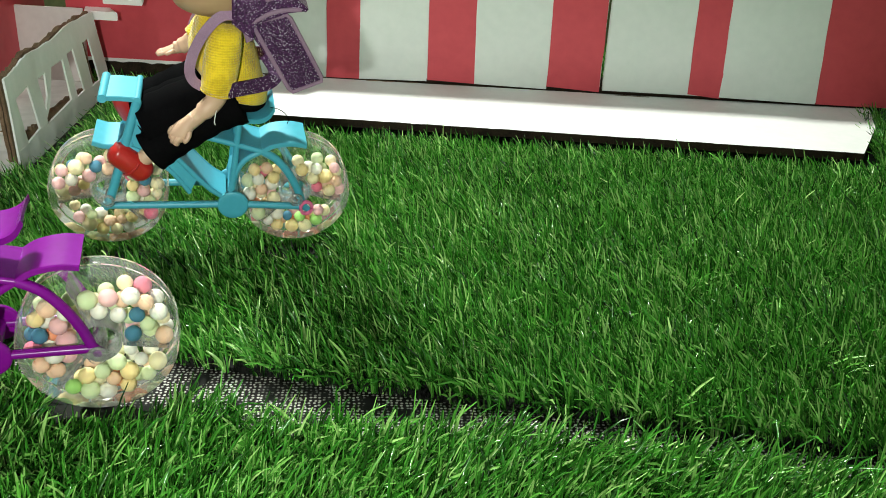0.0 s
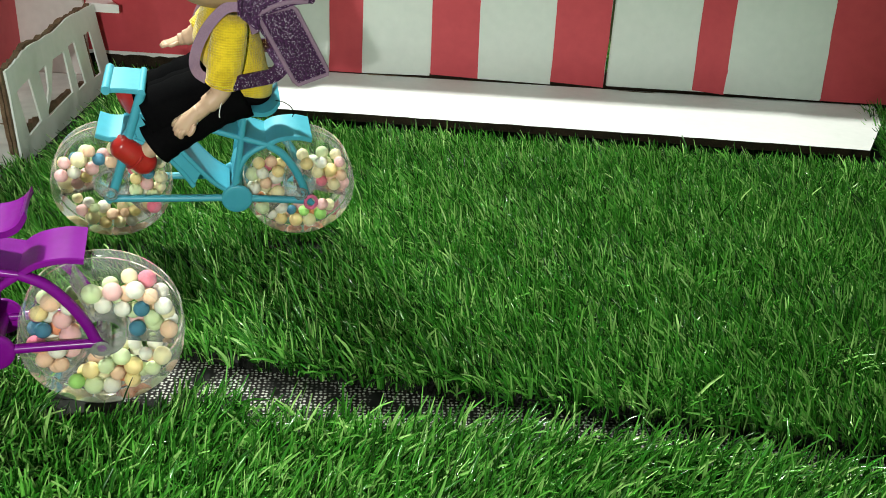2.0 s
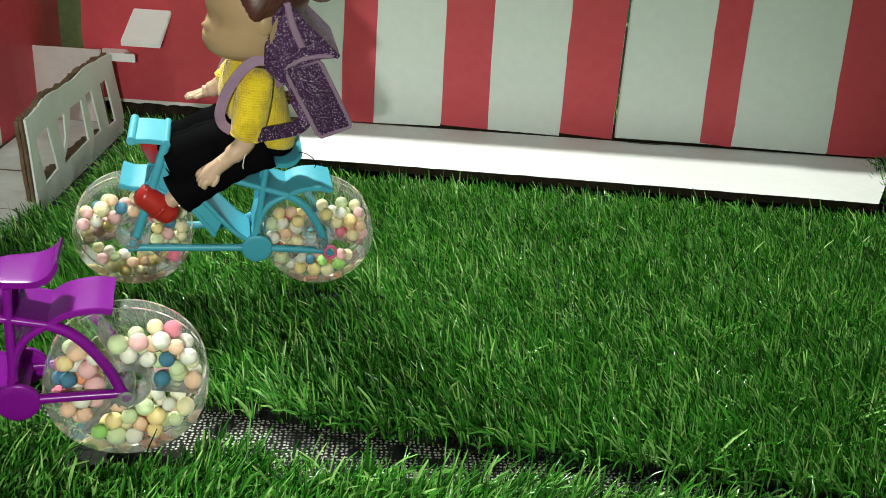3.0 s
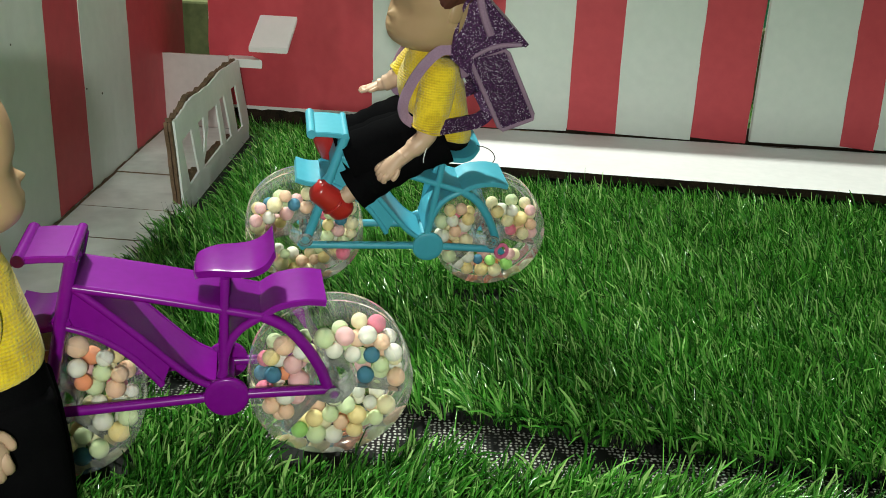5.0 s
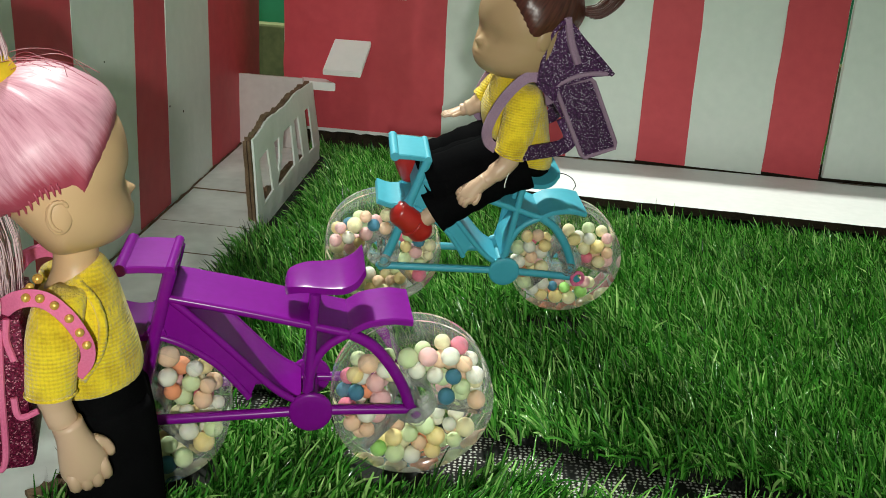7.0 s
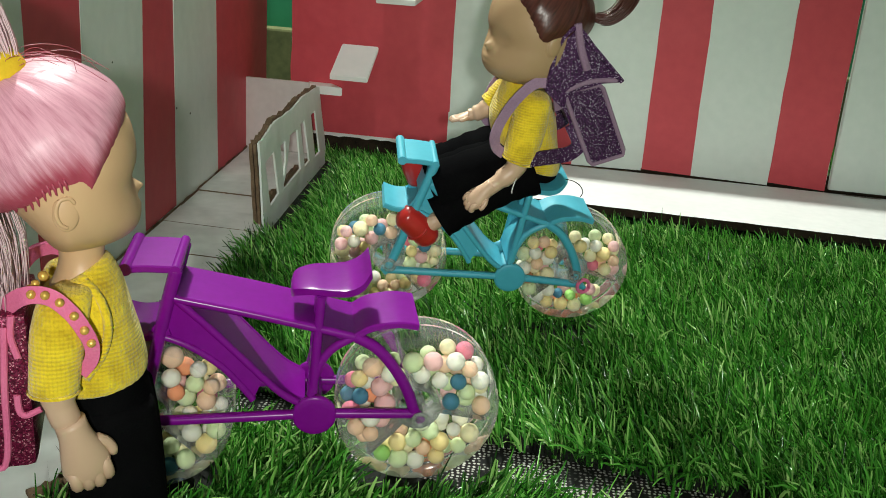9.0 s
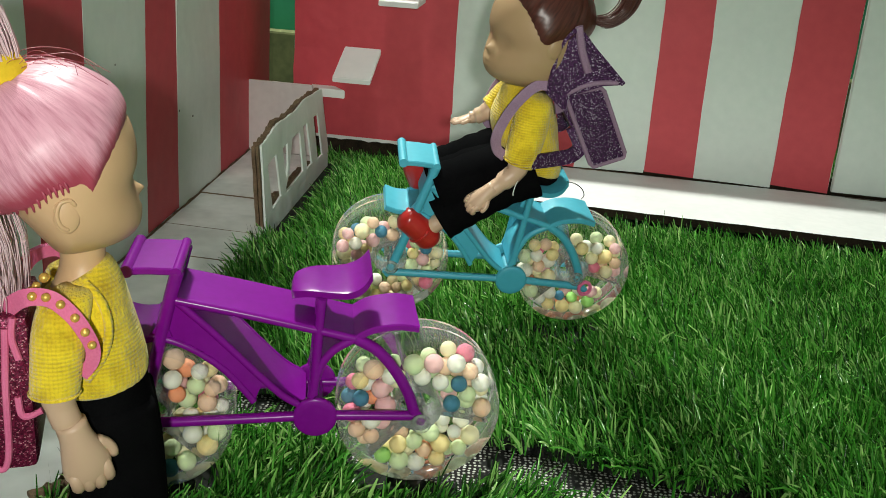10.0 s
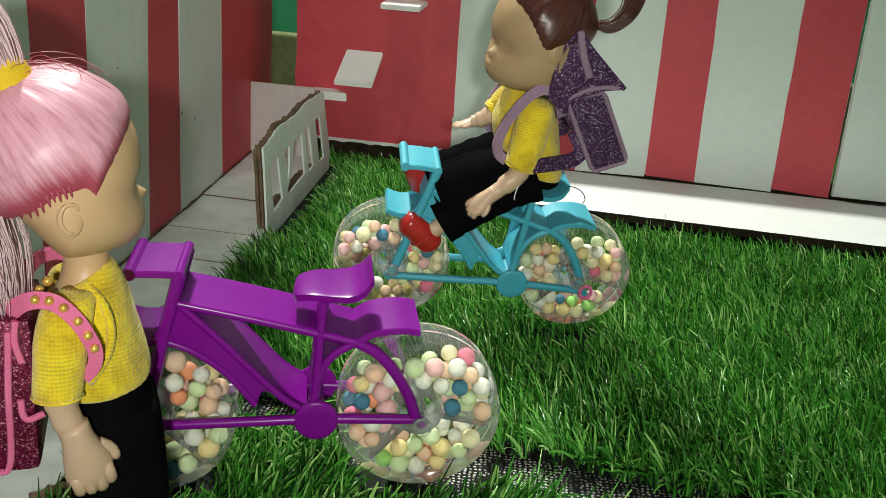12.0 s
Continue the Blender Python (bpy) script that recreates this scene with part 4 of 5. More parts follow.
    for sgn in (-1, 1):
        x, z = ear_at
        o = Vector((x, sgn * 22.6, z))
        ball(bm, o, 5.2, 20, skin, (0.68, 0.26 if not rimmed else 0.22, 1.0))
        if not rimmed:
            ball(bm, o + Vector((0.6, sgn * 0.5, 0.4)), 4.6, 20, skin, (0.72, 0.30, 1.0))
            continue
        rim = spline([o + Vector(q) for q in ((-2.4, sgn * 0.6, 2.4), (-0.8, sgn * 0.9, 4.2), (1.7, sgn * 1.0, 3.6), (2.7, sgn * 0.9, 0.4), (1.7, sgn * 0.8, -2.7), (-0.4, sgn * 0.5, -4.1))], 5)
        tube(bm, rim, [0.2] + [0.62] * (len(rim) - 2) + [0.2], 14, skin)
    bm.verts.ensure_lookup_table()
    mine = bm.verts[first:]
    m = Matrix.Translation(Vector(c) * 0.001) @ Matrix.Rotation(radians(yaw), 4, "Z") @ Matrix.Scale(0.001, 4)
    bmesh.ops.transform(bm, matrix=m, verts=mine)
    return m


def lock_of_hair(bm, path, radii, count, thick, mat, seed, loose=1.0):
    """A tail of hair: a core and many single strands round it."""
    g = random.Random(seed)
    line = spline(path, 6)
    rt = bm.loops.layers.uv["root"]
    old = len(bm.faces)
    rad = np.interp(np.linspace(0, 1, len(line)), np.linspace(0, 1, len(radii)), radii)
    tube(bm, line, [float(r) * 0.72 for r in rad], 14, mat)
    for _ in range(count):
        a, k = g.uniform(0, 6.28), (g.uniform(0.68, 0.84) if g.random() < 0.8 else g.uniform(0.8, 1.15)) * loose
        drift, end = g.uniform(-0.5, 0.5), g.uniform(0.75, 1.0)
        pts = []
        for i in range(0, len(line), 2):
            if i > end * len(line):
                break
            f = i / len(line)
            d = np.array(line[min(i + 1, len(line) - 1)]) - np.array(line[max(i - 1, 0)])
            d = d / np.linalg.norm(d)
            s1 = np.cross(d, (0, 1, 0))
            s1 = s1 / max(1e-6, np.linalg.norm(s1))
            s2 = np.cross(d, s1)
            b = a + drift * f * 3
            pts.append(np.array(line[i]) + rad[i] * k * (math.cos(b) * s1 + math.sin(b) * s2))
        if len(pts) > 3:
            tube(bm, pts, [thick] * (len(pts) - 2) + [thick * 0.7, thick * 0.25], 5, mat)
    bm.faces.ensure_lookup_table()
    for fc in bm.faces[old:]:
        for lp in fc.loops:
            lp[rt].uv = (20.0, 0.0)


def hand(bm, at, d, side, mat, size=1.0):
    """A moulded doll hand with four finger ridges and a thumb; d: the way the fingers point, side: from thumb to little finger."""
    d, side, at = Vector(d).normalized(), Vector(side).normalized(), Vector(at)
    palm = d.cross(side)
    k = 0.001 * size
    loops = []
    for f, w, h in spline([(-4.5, 3.3, 3.3), (-1, 3.5, 3.5), (2.4, 4.4, 3.6), (6.5, 5.2, 3.4), (9, 4.6, 3.0), (10.6, 3.2, 2.2)], 3):
        loops.append([at + d * f * k + side * w * k * math.cos(t) + palm * h * k * math.sin(t) for t in (2 * math.pi * i / 16 for i in range(16))])
    rings(bm, loops, mat)
    for i in range(4):
        o = at + d * 6.6 * k + side * (i - 1.5) * 2.2 * k
        n = 12.0 - 0.8 * abs(i - 1.2)
        tube(bm, spline([o - palm * 1.0 * k, o + d * (n - 8.8) * k - palm * 1.5 * k, o + d * (n - 6.8) * k - palm * 0.5 * k, o + d * (n - 7.0) * k + palm * 1.2 * k], 3), [1.3 * k] + [1.5 * k] * 7 + [1.35 * k, 1.0 * k], 9, mat)
    o = at + d * 2.0 * k - side * 3.6 * k
    tube(bm, spline([o, o + d * 2.5 * k - side * 2.0 * k, o + d * 5.5 * k - side * 2.4 * k], 3), [1.3 * k] * 3 + [1.2 * k] * 3 + [0.8 * k], 9, mat)


def flat_hand(bm, at, d, side, mat, size=1.0):
    """An open doll hand, palm down, with four straight fingers and a thumb."""
    d, side, at = Vector(d).normalized(), Vector(side).normalized(), Vector(at)
    palm = d.cross(side)
    k = 0.001 * size
    loops = []
    for f, w, h in spline([(-3.5, 3.3, 3.3), (0, 3.7, 2.9), (4.0, 4.6, 2.2), (7.0, 4.4, 1.7), (8.4, 3.8, 1.2)], 3):
        loops.append([at + d * f * k + side * w * k * math.cos(t) + palm * h * k * math.sin(t) for t in (2 * math.pi * i / 16 for i in range(16))])
    rings(bm, loops, mat)
    for i in range(4):
        o = at + d * 6.6 * k + side * (i - 1.5) * 2.0 * k
        n = 6.0 - 0.7 * abs(i - 1.2)
        tube(bm, spline([o, o + d * 0.6 * n * k + palm * 0.2 * k, o + d * n * k - palm * 0.3 * k], 3), [1.15 * k] * 4 + [1.05 * k, 0.9 * k, 0.45 * k], 9, mat)
    o = at + d * 1.5 * k + side * 3.2 * k
    tube(bm, spline([o, o + d * 2.4 * k + side * 1.9 * k, o + d * 5.0 * k + side * 2.4 * k], 3), [1.2 * k] * 3 + [1.1 * k] * 3 + [0.6 * k], 9, mat)


def mm(rows):
    return [tuple(v * 0.001 for v in r[:5]) + ((r[5],) if len(r) > 5 else (0,)) for r in rows]


def pts_mm(rows):
    return [Vector(r) * 0.001 for r in rows]


def sleeve(bm, rows, mat):
    """A short knitted sleeve with a turned hem; rows as for limb, from the shoulder down."""
    limb(bm, mm(rows), 24, mat)
    x, y, z, rx, ry = rows[-1][:5]
    tilt = radians(rows[-1][5]) if len(rows[-1]) > 5 else 0.0
    ring = [((x + rx * math.cos(a) * math.cos(tilt)) * 0.001, (y + ry * math.sin(a)) * 0.001, (z - rx * math.cos(a) * math.sin(tilt)) * 0.001) for a in np.linspace(0, 2 * math.pi, 25)]
    tube(bm, ring, 0.00045, 7, mat, up=(0, 0, 1))


def rider():
    """The seated doll on the blue bicycle; local millimetres as for the bicycle."""
    bm = bmesh.new()
    bm.loops.layers.uv.new("strand")
    bm.loops.layers.uv.new("root")
    SK, HA, RO, KN, BL, SH, BD, HD = range(8)
    edge = [(-30, 0), (-8.6, 1.0), (-0.3, 0.4), (5.0, -2.4), (7.4, -2.2), (9.2, 0.6), (11.4, 4.6), (13.6, 9.0), (16.4, 13.6), (19.0, 18.0), (24, 23)]

    def hairline(fw, la, up):
        x = fw + 0.35 * math.sin(2.6 * up) if fw > 7 else fw
        return (up - float(np.interp(x, [p[0] for p in edge], [p[1] for p in edge]))) * 0.75

    doll_head(bm, (-45.3, 0, 161.0), 16, hairline, (14, 0, 23), SK, HA, (-1.6, -4.6), 3, False)
    # tail of hair high at the back, curling down and round
    lock_of_hair(bm, pts_mm([(-35, 0, 184), (-25, 0, 194), (-12, 0, 195), (-5.0, -1, 187), (-4.8, -2, 179), (-7.0, -2, 173), (-12.5, -3, 168.3), (-18.0, -3, 167.6), (-21.5, -3, 169.6)]), [0.004, 0.006, 0.006, 0.005, 0.0042, 0.0036, 0.0030, 0.0022, 0.0008], 60, 0.00028, HA, 5, 1.1)
    tube(bm, pts_mm([(-36, 0, 183), (-31, 0, 188)]), 0.0058, 14, BD)
    limb(bm, mm([(-45, 0, 128, 7.6, 7.6), (-45.3, 0, 134, 6.8, 6.8), (-45.2, 0, 143, 7.6, 7.6)]), 20, SK)
    # shirt: wide at the hem, open at the neck
    limb(bm, mm([(-35.5, 0, 94.5, 15.2, 16.6, 14), (-36.6, 0, 98.5, 16.2, 17.4, 12), (-40.6, 0, 107, 16.8, 17.2, 5), (-43.4, 0, 118, 16.2, 16.6, 0), (-44.2, 0, 127.5, 13.0, 15.2, 0), (-44.8, 0, 133.0, 9.6, 11.2, 4), (-45.0, 0, 135.6, 8.2, 8.4, 6)]), 32, KN)
    sleeve(bm, [(-42, -11, 133.4, 4.5, 5.0, 0), (-42.2, -14.5, 130.4, 7.4, 6.4, 0), (-43.2, -17.4, 122, 8.5, 7.2, 0), (-44.6, -19.5, 111, 8.4, 7.4, 8), (-46.2, -20.8, 102, 7.4, 6.8, 12)], KN)
    tube(bm, spline(pts_mm([(-45, -20, 110), (-46.4, -21.5, 99), (-52, -22.6, 92.4), (-59, -23.4, 86)]), 5), [0.0050] * 6 + [0.0046] * 5 + [0.0037] * 5, 16, HD)
    hand(bm, Vector((-0.0590, -0.0236, 0.0862)), (-0.66, 0.0, -0.75), (-0.45, 0.75, 0.42), HD, 1.0)
    tube(bm, spline(pts_mm([(-45, 13, 130), (-49, 17, 124), (-53, 18, 118), (-56.5, 18, 114)]), 5), [0.0052] + [0.0068] * 5 + [0.0070] * 5 + [0.0064] * 5, 18, KN)
    tube(bm, spline(pts_mm([(-54, 18, 116), (-59, 18, 111.6), (-63, 18.6, 109), (-66, 19, 107.8)]), 5), [0.0045] * 6 + [0.0040] * 5 + [0.0031] * 5, 16, HD)
    flat_hand(bm, Vector((-0.0655, 0.019, 0.1076)), (-0.94, 0.0, -0.34), (0.0, -1.0, 0.0), HD, 0.86)
    # trousers: seat and two wide legs
    limb(bm, mm([(-33, 0, 88.6, 10, 13, 10), (-34.5, 0, 91.5, 13.6, 15.4, 8), (-36.5, 0, 97, 14.0, 16.0, 6), (-39, 0, 104, 13, 15, 0)]), 26, BL)
    for y, line in ((-8.4, [(-36, 94.6), (-48, 88.4), (-60, 79), (-70, 70.5), (-77.6, 64.6)]), (7, [(-38, 96), (-50, 95.4), (-61, 91.6), (-71, 86.4), (-79.5, 82.0)])):
        p = spline([Vector((x, y * (1 + 0.3 * i / 4), z)) * 0.001 for i, (x, z) in enumerate(line)], 5)
        # slight creases along the cloth
        tube(bm, p, [0.0140 - 0.0030 * min(1.0, i / 14) + 0.00035 * math.sin(1.9 * i) + 0.0004 * (i > 18) for i in range(len(p))], 24, BL)
    # the slack cloth between the knees
    for y, end in ((0, (-81.6, 75.6)), (-6.5, (-79.6, 77.4))):
        p = [Vector(v) for v in spline(pts_mm([(-38, y * 0.6, 94), (-52, y, 91), (-68, y, 83.4), (end[0], y, end[1])]), 5)]
        tube(bm, p, [0.0135 - 0.0008 * i / len(p) + 0.0003 * math.sin(1.7 * i + y) for i in range(len(p))], 24, BL)
    for y, a, e in ((-12.4, (-76, 65.5), (-84.6, 58.0)), (12.5, (-78.5, 80), (-87.5, 78))):
        tube(bm, pts_mm([(a[0], y, a[1]), ((a[0] + e[0]) / 2, y, (a[1] + e[1]) / 2), (e[0], y, e[1])]), 0.0044, 14, HD)
        # slip-on shoe: low at the heel, rounded toe, a raised strap over the instep
        if y < 0:
            q = [(-79.0, y, 50.6), (-82.0, y, 54.0), (-87.6, y, 59.2), (-93.4, y, 63.6), (-97.0, y, 66.0)]
        else:
            q = [(-85.6, y, 70.5), (-87.2, y, 74.0), (-90.0, y, 80.5), (-91.8, y, 87.0), (-92.4, y, 91.0)]
        pth = [Vector(v) for v in spline(pts_mm(q), 5)]
        rad = np.interp(np.linspace(0, 1, len(pth)), [0, 0.06, 0.2, 0.5, 0.8, 0.94, 1.0], [0.0016, 0.0044, 0.0062, 0.0068, 0.0064, 0.0044, 0.0014])
        tube(bm, pth, [float(v) for v in rad], 18, SH)
        if y > 0:
            continue
        mid = pth[len(pth) // 2 - 1]
        along = (pth[len(pth) // 2 + 2] - pth[len(pth) // 2 - 4]).normalized()
        across = along.cross(Vector((0, 1, 0)))
        tube(bm, [mid + 0.0069 * (math.cos(w) * across + math.sin(w) * Vector((0, 1, 0))) + along * 0.0012 * math.sin(w) for w in np.linspace(-2.2, 2.2, 15)], 0.0007, 7, SH)
    ob = link("seated_doll", bm, (RIDER_SKIN, BROWN_HAIR, BROWN_HAIR, KNIT, BLACK_CLOTH, SHOE, BROWN_HAIR, DOLL_HAND), crisp=False)
    ob.matrix_world = BLUE_POSE
    tagged(ob, "brown-haired vinyl doll in yellow top riding the turquoise bicycle", "doll")


rider()


def stander():
    """The standing doll with pink hair beside the purple bicycle; local z is up from its feet."""
    bm = bmesh.new()
    bm.loops.layers.uv.new("strand")
    bm.loops.layers.uv.new("root")
    SK, HA, RO, KN, BL, SH, BD, HD = range(8)
    edge = [(-30, -19), (-9.4, -11.6), (-4.1, -7.8), (-1.2, -4.8), (3, -3.0), (7.1, -2.2), (8.4, -3.2), (9.6, -5.0), (10.6, -3.0), (15, 5.0), (19.5, 13.2), (21, 17.5), (24, 21)]

    def hairline(fw, la, up):
        x = fw * 0.97 + la * 0.24
        saw = 0.3 * math.sin(5.1 * x)
        return (up - saw - float(np.interp(x, [p[0] for p in edge], [p[1] for p in edge]))) * 0.72

    doll_head(bm, (4.7, 0, 132.8), 14, hairline, (17, 0, 24.5), SK, HA, (2.4, -10.8), 8, tufts=((-17.0, -2.0, 1.35),))
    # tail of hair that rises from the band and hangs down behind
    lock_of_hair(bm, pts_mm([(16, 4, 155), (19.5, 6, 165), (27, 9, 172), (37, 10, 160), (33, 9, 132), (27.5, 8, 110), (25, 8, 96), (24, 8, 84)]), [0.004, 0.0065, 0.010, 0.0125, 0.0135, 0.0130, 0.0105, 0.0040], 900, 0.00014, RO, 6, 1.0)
    tube(bm, spline(pts_mm([(14.0, 4, 153), (17, 4.6, 156.5), (20.5, 5.4, 160)]), 4), [0.0048, 0.0062, 0.0068, 0.0070, 0.0072, 0.0072, 0.0070, 0.0066, 0.0052], 18, BD)
    # stray hairs over the crown
    g = random.Random(31)
    for _ in range(12):
        y = g.uniform(-2, 9)
        way = spline(pts_mm([(17 + g.uniform(-2, 2), y, 155), (12 + g.uniform(-3, 3), y + g.uniform(-3, 3), 159.6 + g.uniform(-1, 2.6)), (3 + g.uniform(-4, 4), y + g.uniform(-5, 5), 160 + g.uniform(-1.5, 2.2)), (-7 + g.uniform(-5, 5), y + g.uniform(-7, 7), 156 + g.uniform(-2, 2.5))]), 5)
        tube(bm, way, 0.00007, 4, HA)
    limb(bm, mm([(0.5, 0, 92, 9.5, 10.0), (-0.2, 0, 97, 7.6, 8.0), (-0.6, 0, 103, 6.3, 6.4), (-0.8, 0, 112, 7.5, 7.5)]), 22, SK)
    limb(bm, mm([(-2.6, 0, 63.6, 14.6, 16.0, 4), (-2.9, 0, 67.0, 15.2, 16.8, 4), (-2.4, 0, 75, 14.6, 16.6, 2), (-1.4, 0, 84, 13.4, 15.8, 0), (-0.4, 0, 93, 11.8, 14.4, 6), (-0.6, 0, 98, 9.2, 10.4, 22), (-0.6, 0, 99.4, 7.8, 8.4, 30)]), 32, KN)
    for s in (-1, 1):
        sleeve(bm, [(2, s * 11, 97.5, 4.5, 5.0, 0), (3.6, s * 14, 95.0, 7.0, 6.2, 0), (5.6, s * 17.2, 87, 7.6, 6.8, 0), (6.8, s * 19.2, 78, 7.2, 6.6, 0), (7.8, s * 20.4, 69.4, 6.8, 6.2, -2)], KN)
        # ribbed seam round the arm
        rib = spline(pts_mm([(-1.5, s * 10.6, 98.2), (-4.6, s * 13.0, 95.0), (-6.6, s * 14.4, 90.4), (-7.2, s * 15.4, 84.4), (-5.4, s * 16.2, 77.6), (-0.6, s * 17.0, 70.6)]), 5)
        tube(bm, rib, 0.0013, 10, KN)
        tube(bm, spline(pts_mm([(7.4, s * 20, 78), (6.8, s * 20.8, 67), (5.0, s * 21.6, 60.5), (2.8, s * 22, 55)]), 5), [0.0048] * 6 + [0.0043] * 5 + [0.0036] * 5, 16, HD)
        hand(bm, Vector((0.0026, s * 0.0220, 0.0545)), (-0.26, 0.0, -0.96), (0.92, s * 0.25, -0.3), HD, 1.34)
    limb(bm, mm([(-5.2, 0, 50, 15.2, 16.4, 0), (-4.4, 0, 58, 14.6, 16.2, 0), (-3.2, 0, 67, 13.8, 15.6, 0)]), 26, BL)
    for s in (-1, 1):
        limb(bm, mm([(-8.4, s * 8, 8, 13.8, 9.0), (-8, s * 8, 25, 14.4, 9.4), (-6.6, s * 8, 45, 14.4, 9.6), (-4.8, s * 7.6, 58, 14.4, 9.4)]), 20, BL)
        limb(bm, mm([(-5, s * 8, 3, 4.2, 4.2), (-5, s * 8, 12, 4.2, 4.2)]), 14, SK)
        p = spline(pts_mm([(1.5, s * 8, 3.0), (-3, s * 8, 3.4), (-10, s * 8, 3.0), (-15, s * 8, 2.6)]), 4)
        tube(bm, p, [float(v) for v in np.interp(np.linspace(0, 1, len(p)), [0, 0.2, 0.6, 1], [0.003, 0.0052, 0.0055, 0.003])], 14, SH, 0.75)
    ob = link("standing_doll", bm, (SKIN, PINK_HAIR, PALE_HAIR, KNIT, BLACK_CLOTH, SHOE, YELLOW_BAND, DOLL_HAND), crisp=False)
    ob.matrix_world = STANDER_POSE
    tagged(ob, "pink-haired vinyl doll in yellow top and black trousers standing on turf", "doll")


STANDER_POSE = pose(-0.0915, -0.0640, 0.004, 0, 0, 180 + 29)
stander()


# ---- backpacks ----
def purple_backpack():
    bag = thing("backpack", BLUE_POSE, "purple glitter foam backpack with lilac felt trim on the doll", "backpack")
    f = 0.001
    # body: tapered box behind the back
    bm = bmesh.new()
    plate(bm, [(-37.3 * f, 141.2 * f), (-34.8 * f, 158.2 * f), (-29.1 * f, 159.9 * f), (-17.8 * f, 143.4 * f), (-6.1 * f, 109.7 * f), (-18.4 * f, 113.3 * f), (-30.7 * f, 129.9 * f)], -0.016, 0.016)
    part("body", bm, PURPLE_GLITTER, bag, smooth=False)
    bm = bmesh.new()
    ribbon(bm, [(q[0], q[1]) for q in spline([(-38.5 * f, 136.2 * f), (-38.3 * f, 155.3 * f), (-31.9 * f, 166.1 * f), (-20.8 * f, 157.6 * f), (-5.7 * f, 144.9 * f)], 6)], -0.0225, 0.0225, 0.0022)
    part("flap", bm, PURPLE_GLITTER, bag)
    for y0, y1 in ((-0.0212, -0.0198), (0.0198, 0.0212)):
        bm = bmesh.new()
        plate(bm, [(x * f, z * f) for x, z in ((-38.4, 135.2), (-38.8, 148.3), (-36.7, 158.3), (-31.7, 164.6), (-25.2, 160.8), (-18.5, 155.0), (-5.6, 144.4), (-14.7, 142.7), (-28.7, 136.3), (-29.6, 128.8))], y0, y1)
        part("side_panel", bm, PURPLE_GLITTER, bag, smooth=False)
    bm = bmesh.new()
    tube(bm, spline(pts_mm([(-31.2, -21.5, 168.1), (-27.8, -22, 157.9), (-23.0, -22, 148.6)]), 5), 0.0018, 8)
    tube(bm, spline(pts_mm([(-31.6, -20, 135.9), (-23.5, -21, 141.6), (-16.0, -21.5, 144.3), (-8.1, -21.5, 145.0)]), 5), 0.0011, 8)
    part("flap_trim", bm, LILAC_TRIM, bag, "lilac felt trim")
    # side pocket facing the lawn: a framed panel
    quad = [(-30.6, 136.3), (-14.0, 141.8), (4.6, 109.8), (-10.7, 102.6)]
    bm = bmesh.new()
    plate(bm, [(x * f, z * f) for x, z in quad], -0.0195, -0.0165)
    part("pocket", bm, PURPLE_GLITTER, bag, smooth=False)
    bm = bmesh.new()
    loop = []
    for i in range(4):
        a, b = np.array(quad[i]), np.array(quad[(i + 1) % 4])
        loop += [a + (b - a) * t for t in (0.06, 0.35, 0.65, 0.94)]
    pts = [Vector((q[0] * f, -0.0192, q[1] * f)) for q in loop]
    pts.append(pts[0])
    tube(bm, pts, 0.0011, 8)
    part("pocket_trim", bm, LILAC_TRIM, bag, "lilac felt trim")
    # straps over the shoulders and a glitter strap round the waist
    for s in (-1, 1):
        bm = bmesh.new()
        line = spline(pts_mm([(-30.4, s * 17, 127.0), (-33.8, s * 18.6, 135.6), (-39.6, s * 19.4, 139.6), (-45.6, s * 20.2, 138.2), (-52.1, s * 20.8, 130.6), (-56.6, s * 20.8, 121.4), (-58.6, s * 20.2, 112.4), (-57.0, s * 19.4, 106.6), (-52.8, s * 19, 103.4)]), 6)
        loops = []
        for i, p in enumerate(line):
            d = Vector(line[min(i + 1, len(line) - 1)]) - Vector(line[max(i - 1, 0)])
            d.normalize()
            out = Vector((0.15, s * 1.0, 0.35)).normalized()
            side = d.cross(out).normalized() * 0.0024
            o = out * 0.0006
            p = Vector(p)
            loops.append([p + side + o, p - side + o, p - side - o, p + side - o])
        rings(bm, loops)
        part("shoulder_strap", bm, LILAC_TRIM, bag, "lilac felt shoulder strap")
        bm = bmesh.new()
        line = spline(pts_mm([(-41.0, s * 25.0, 104.4), (-29.6, s * 21.6, 105.8), (-21.8, s * 20, 107.8), (-18.2, s * 18, 112.6), (-23, s * 17, 121)]), 5)
        loops = []
        for i, p in enumerate(line):
            p = Vector(p)
            d = (Vector(line[min(i + 1, len(line) - 1)]) - Vector(line[max(i - 1, 0)])).normalized()
            side = d.cross(Vector((0, s, 0))).normalized() * 0.0036
            o = Vector((0, 0.0006, 0))
            loops.append([p + side + o, p - side + o, p - side - o, p + side - o])
        rings(bm, loops)
        part("waist_strap", bm, PURPLE_GLITTER, bag, "purple glitter strap")


purple_backpack()


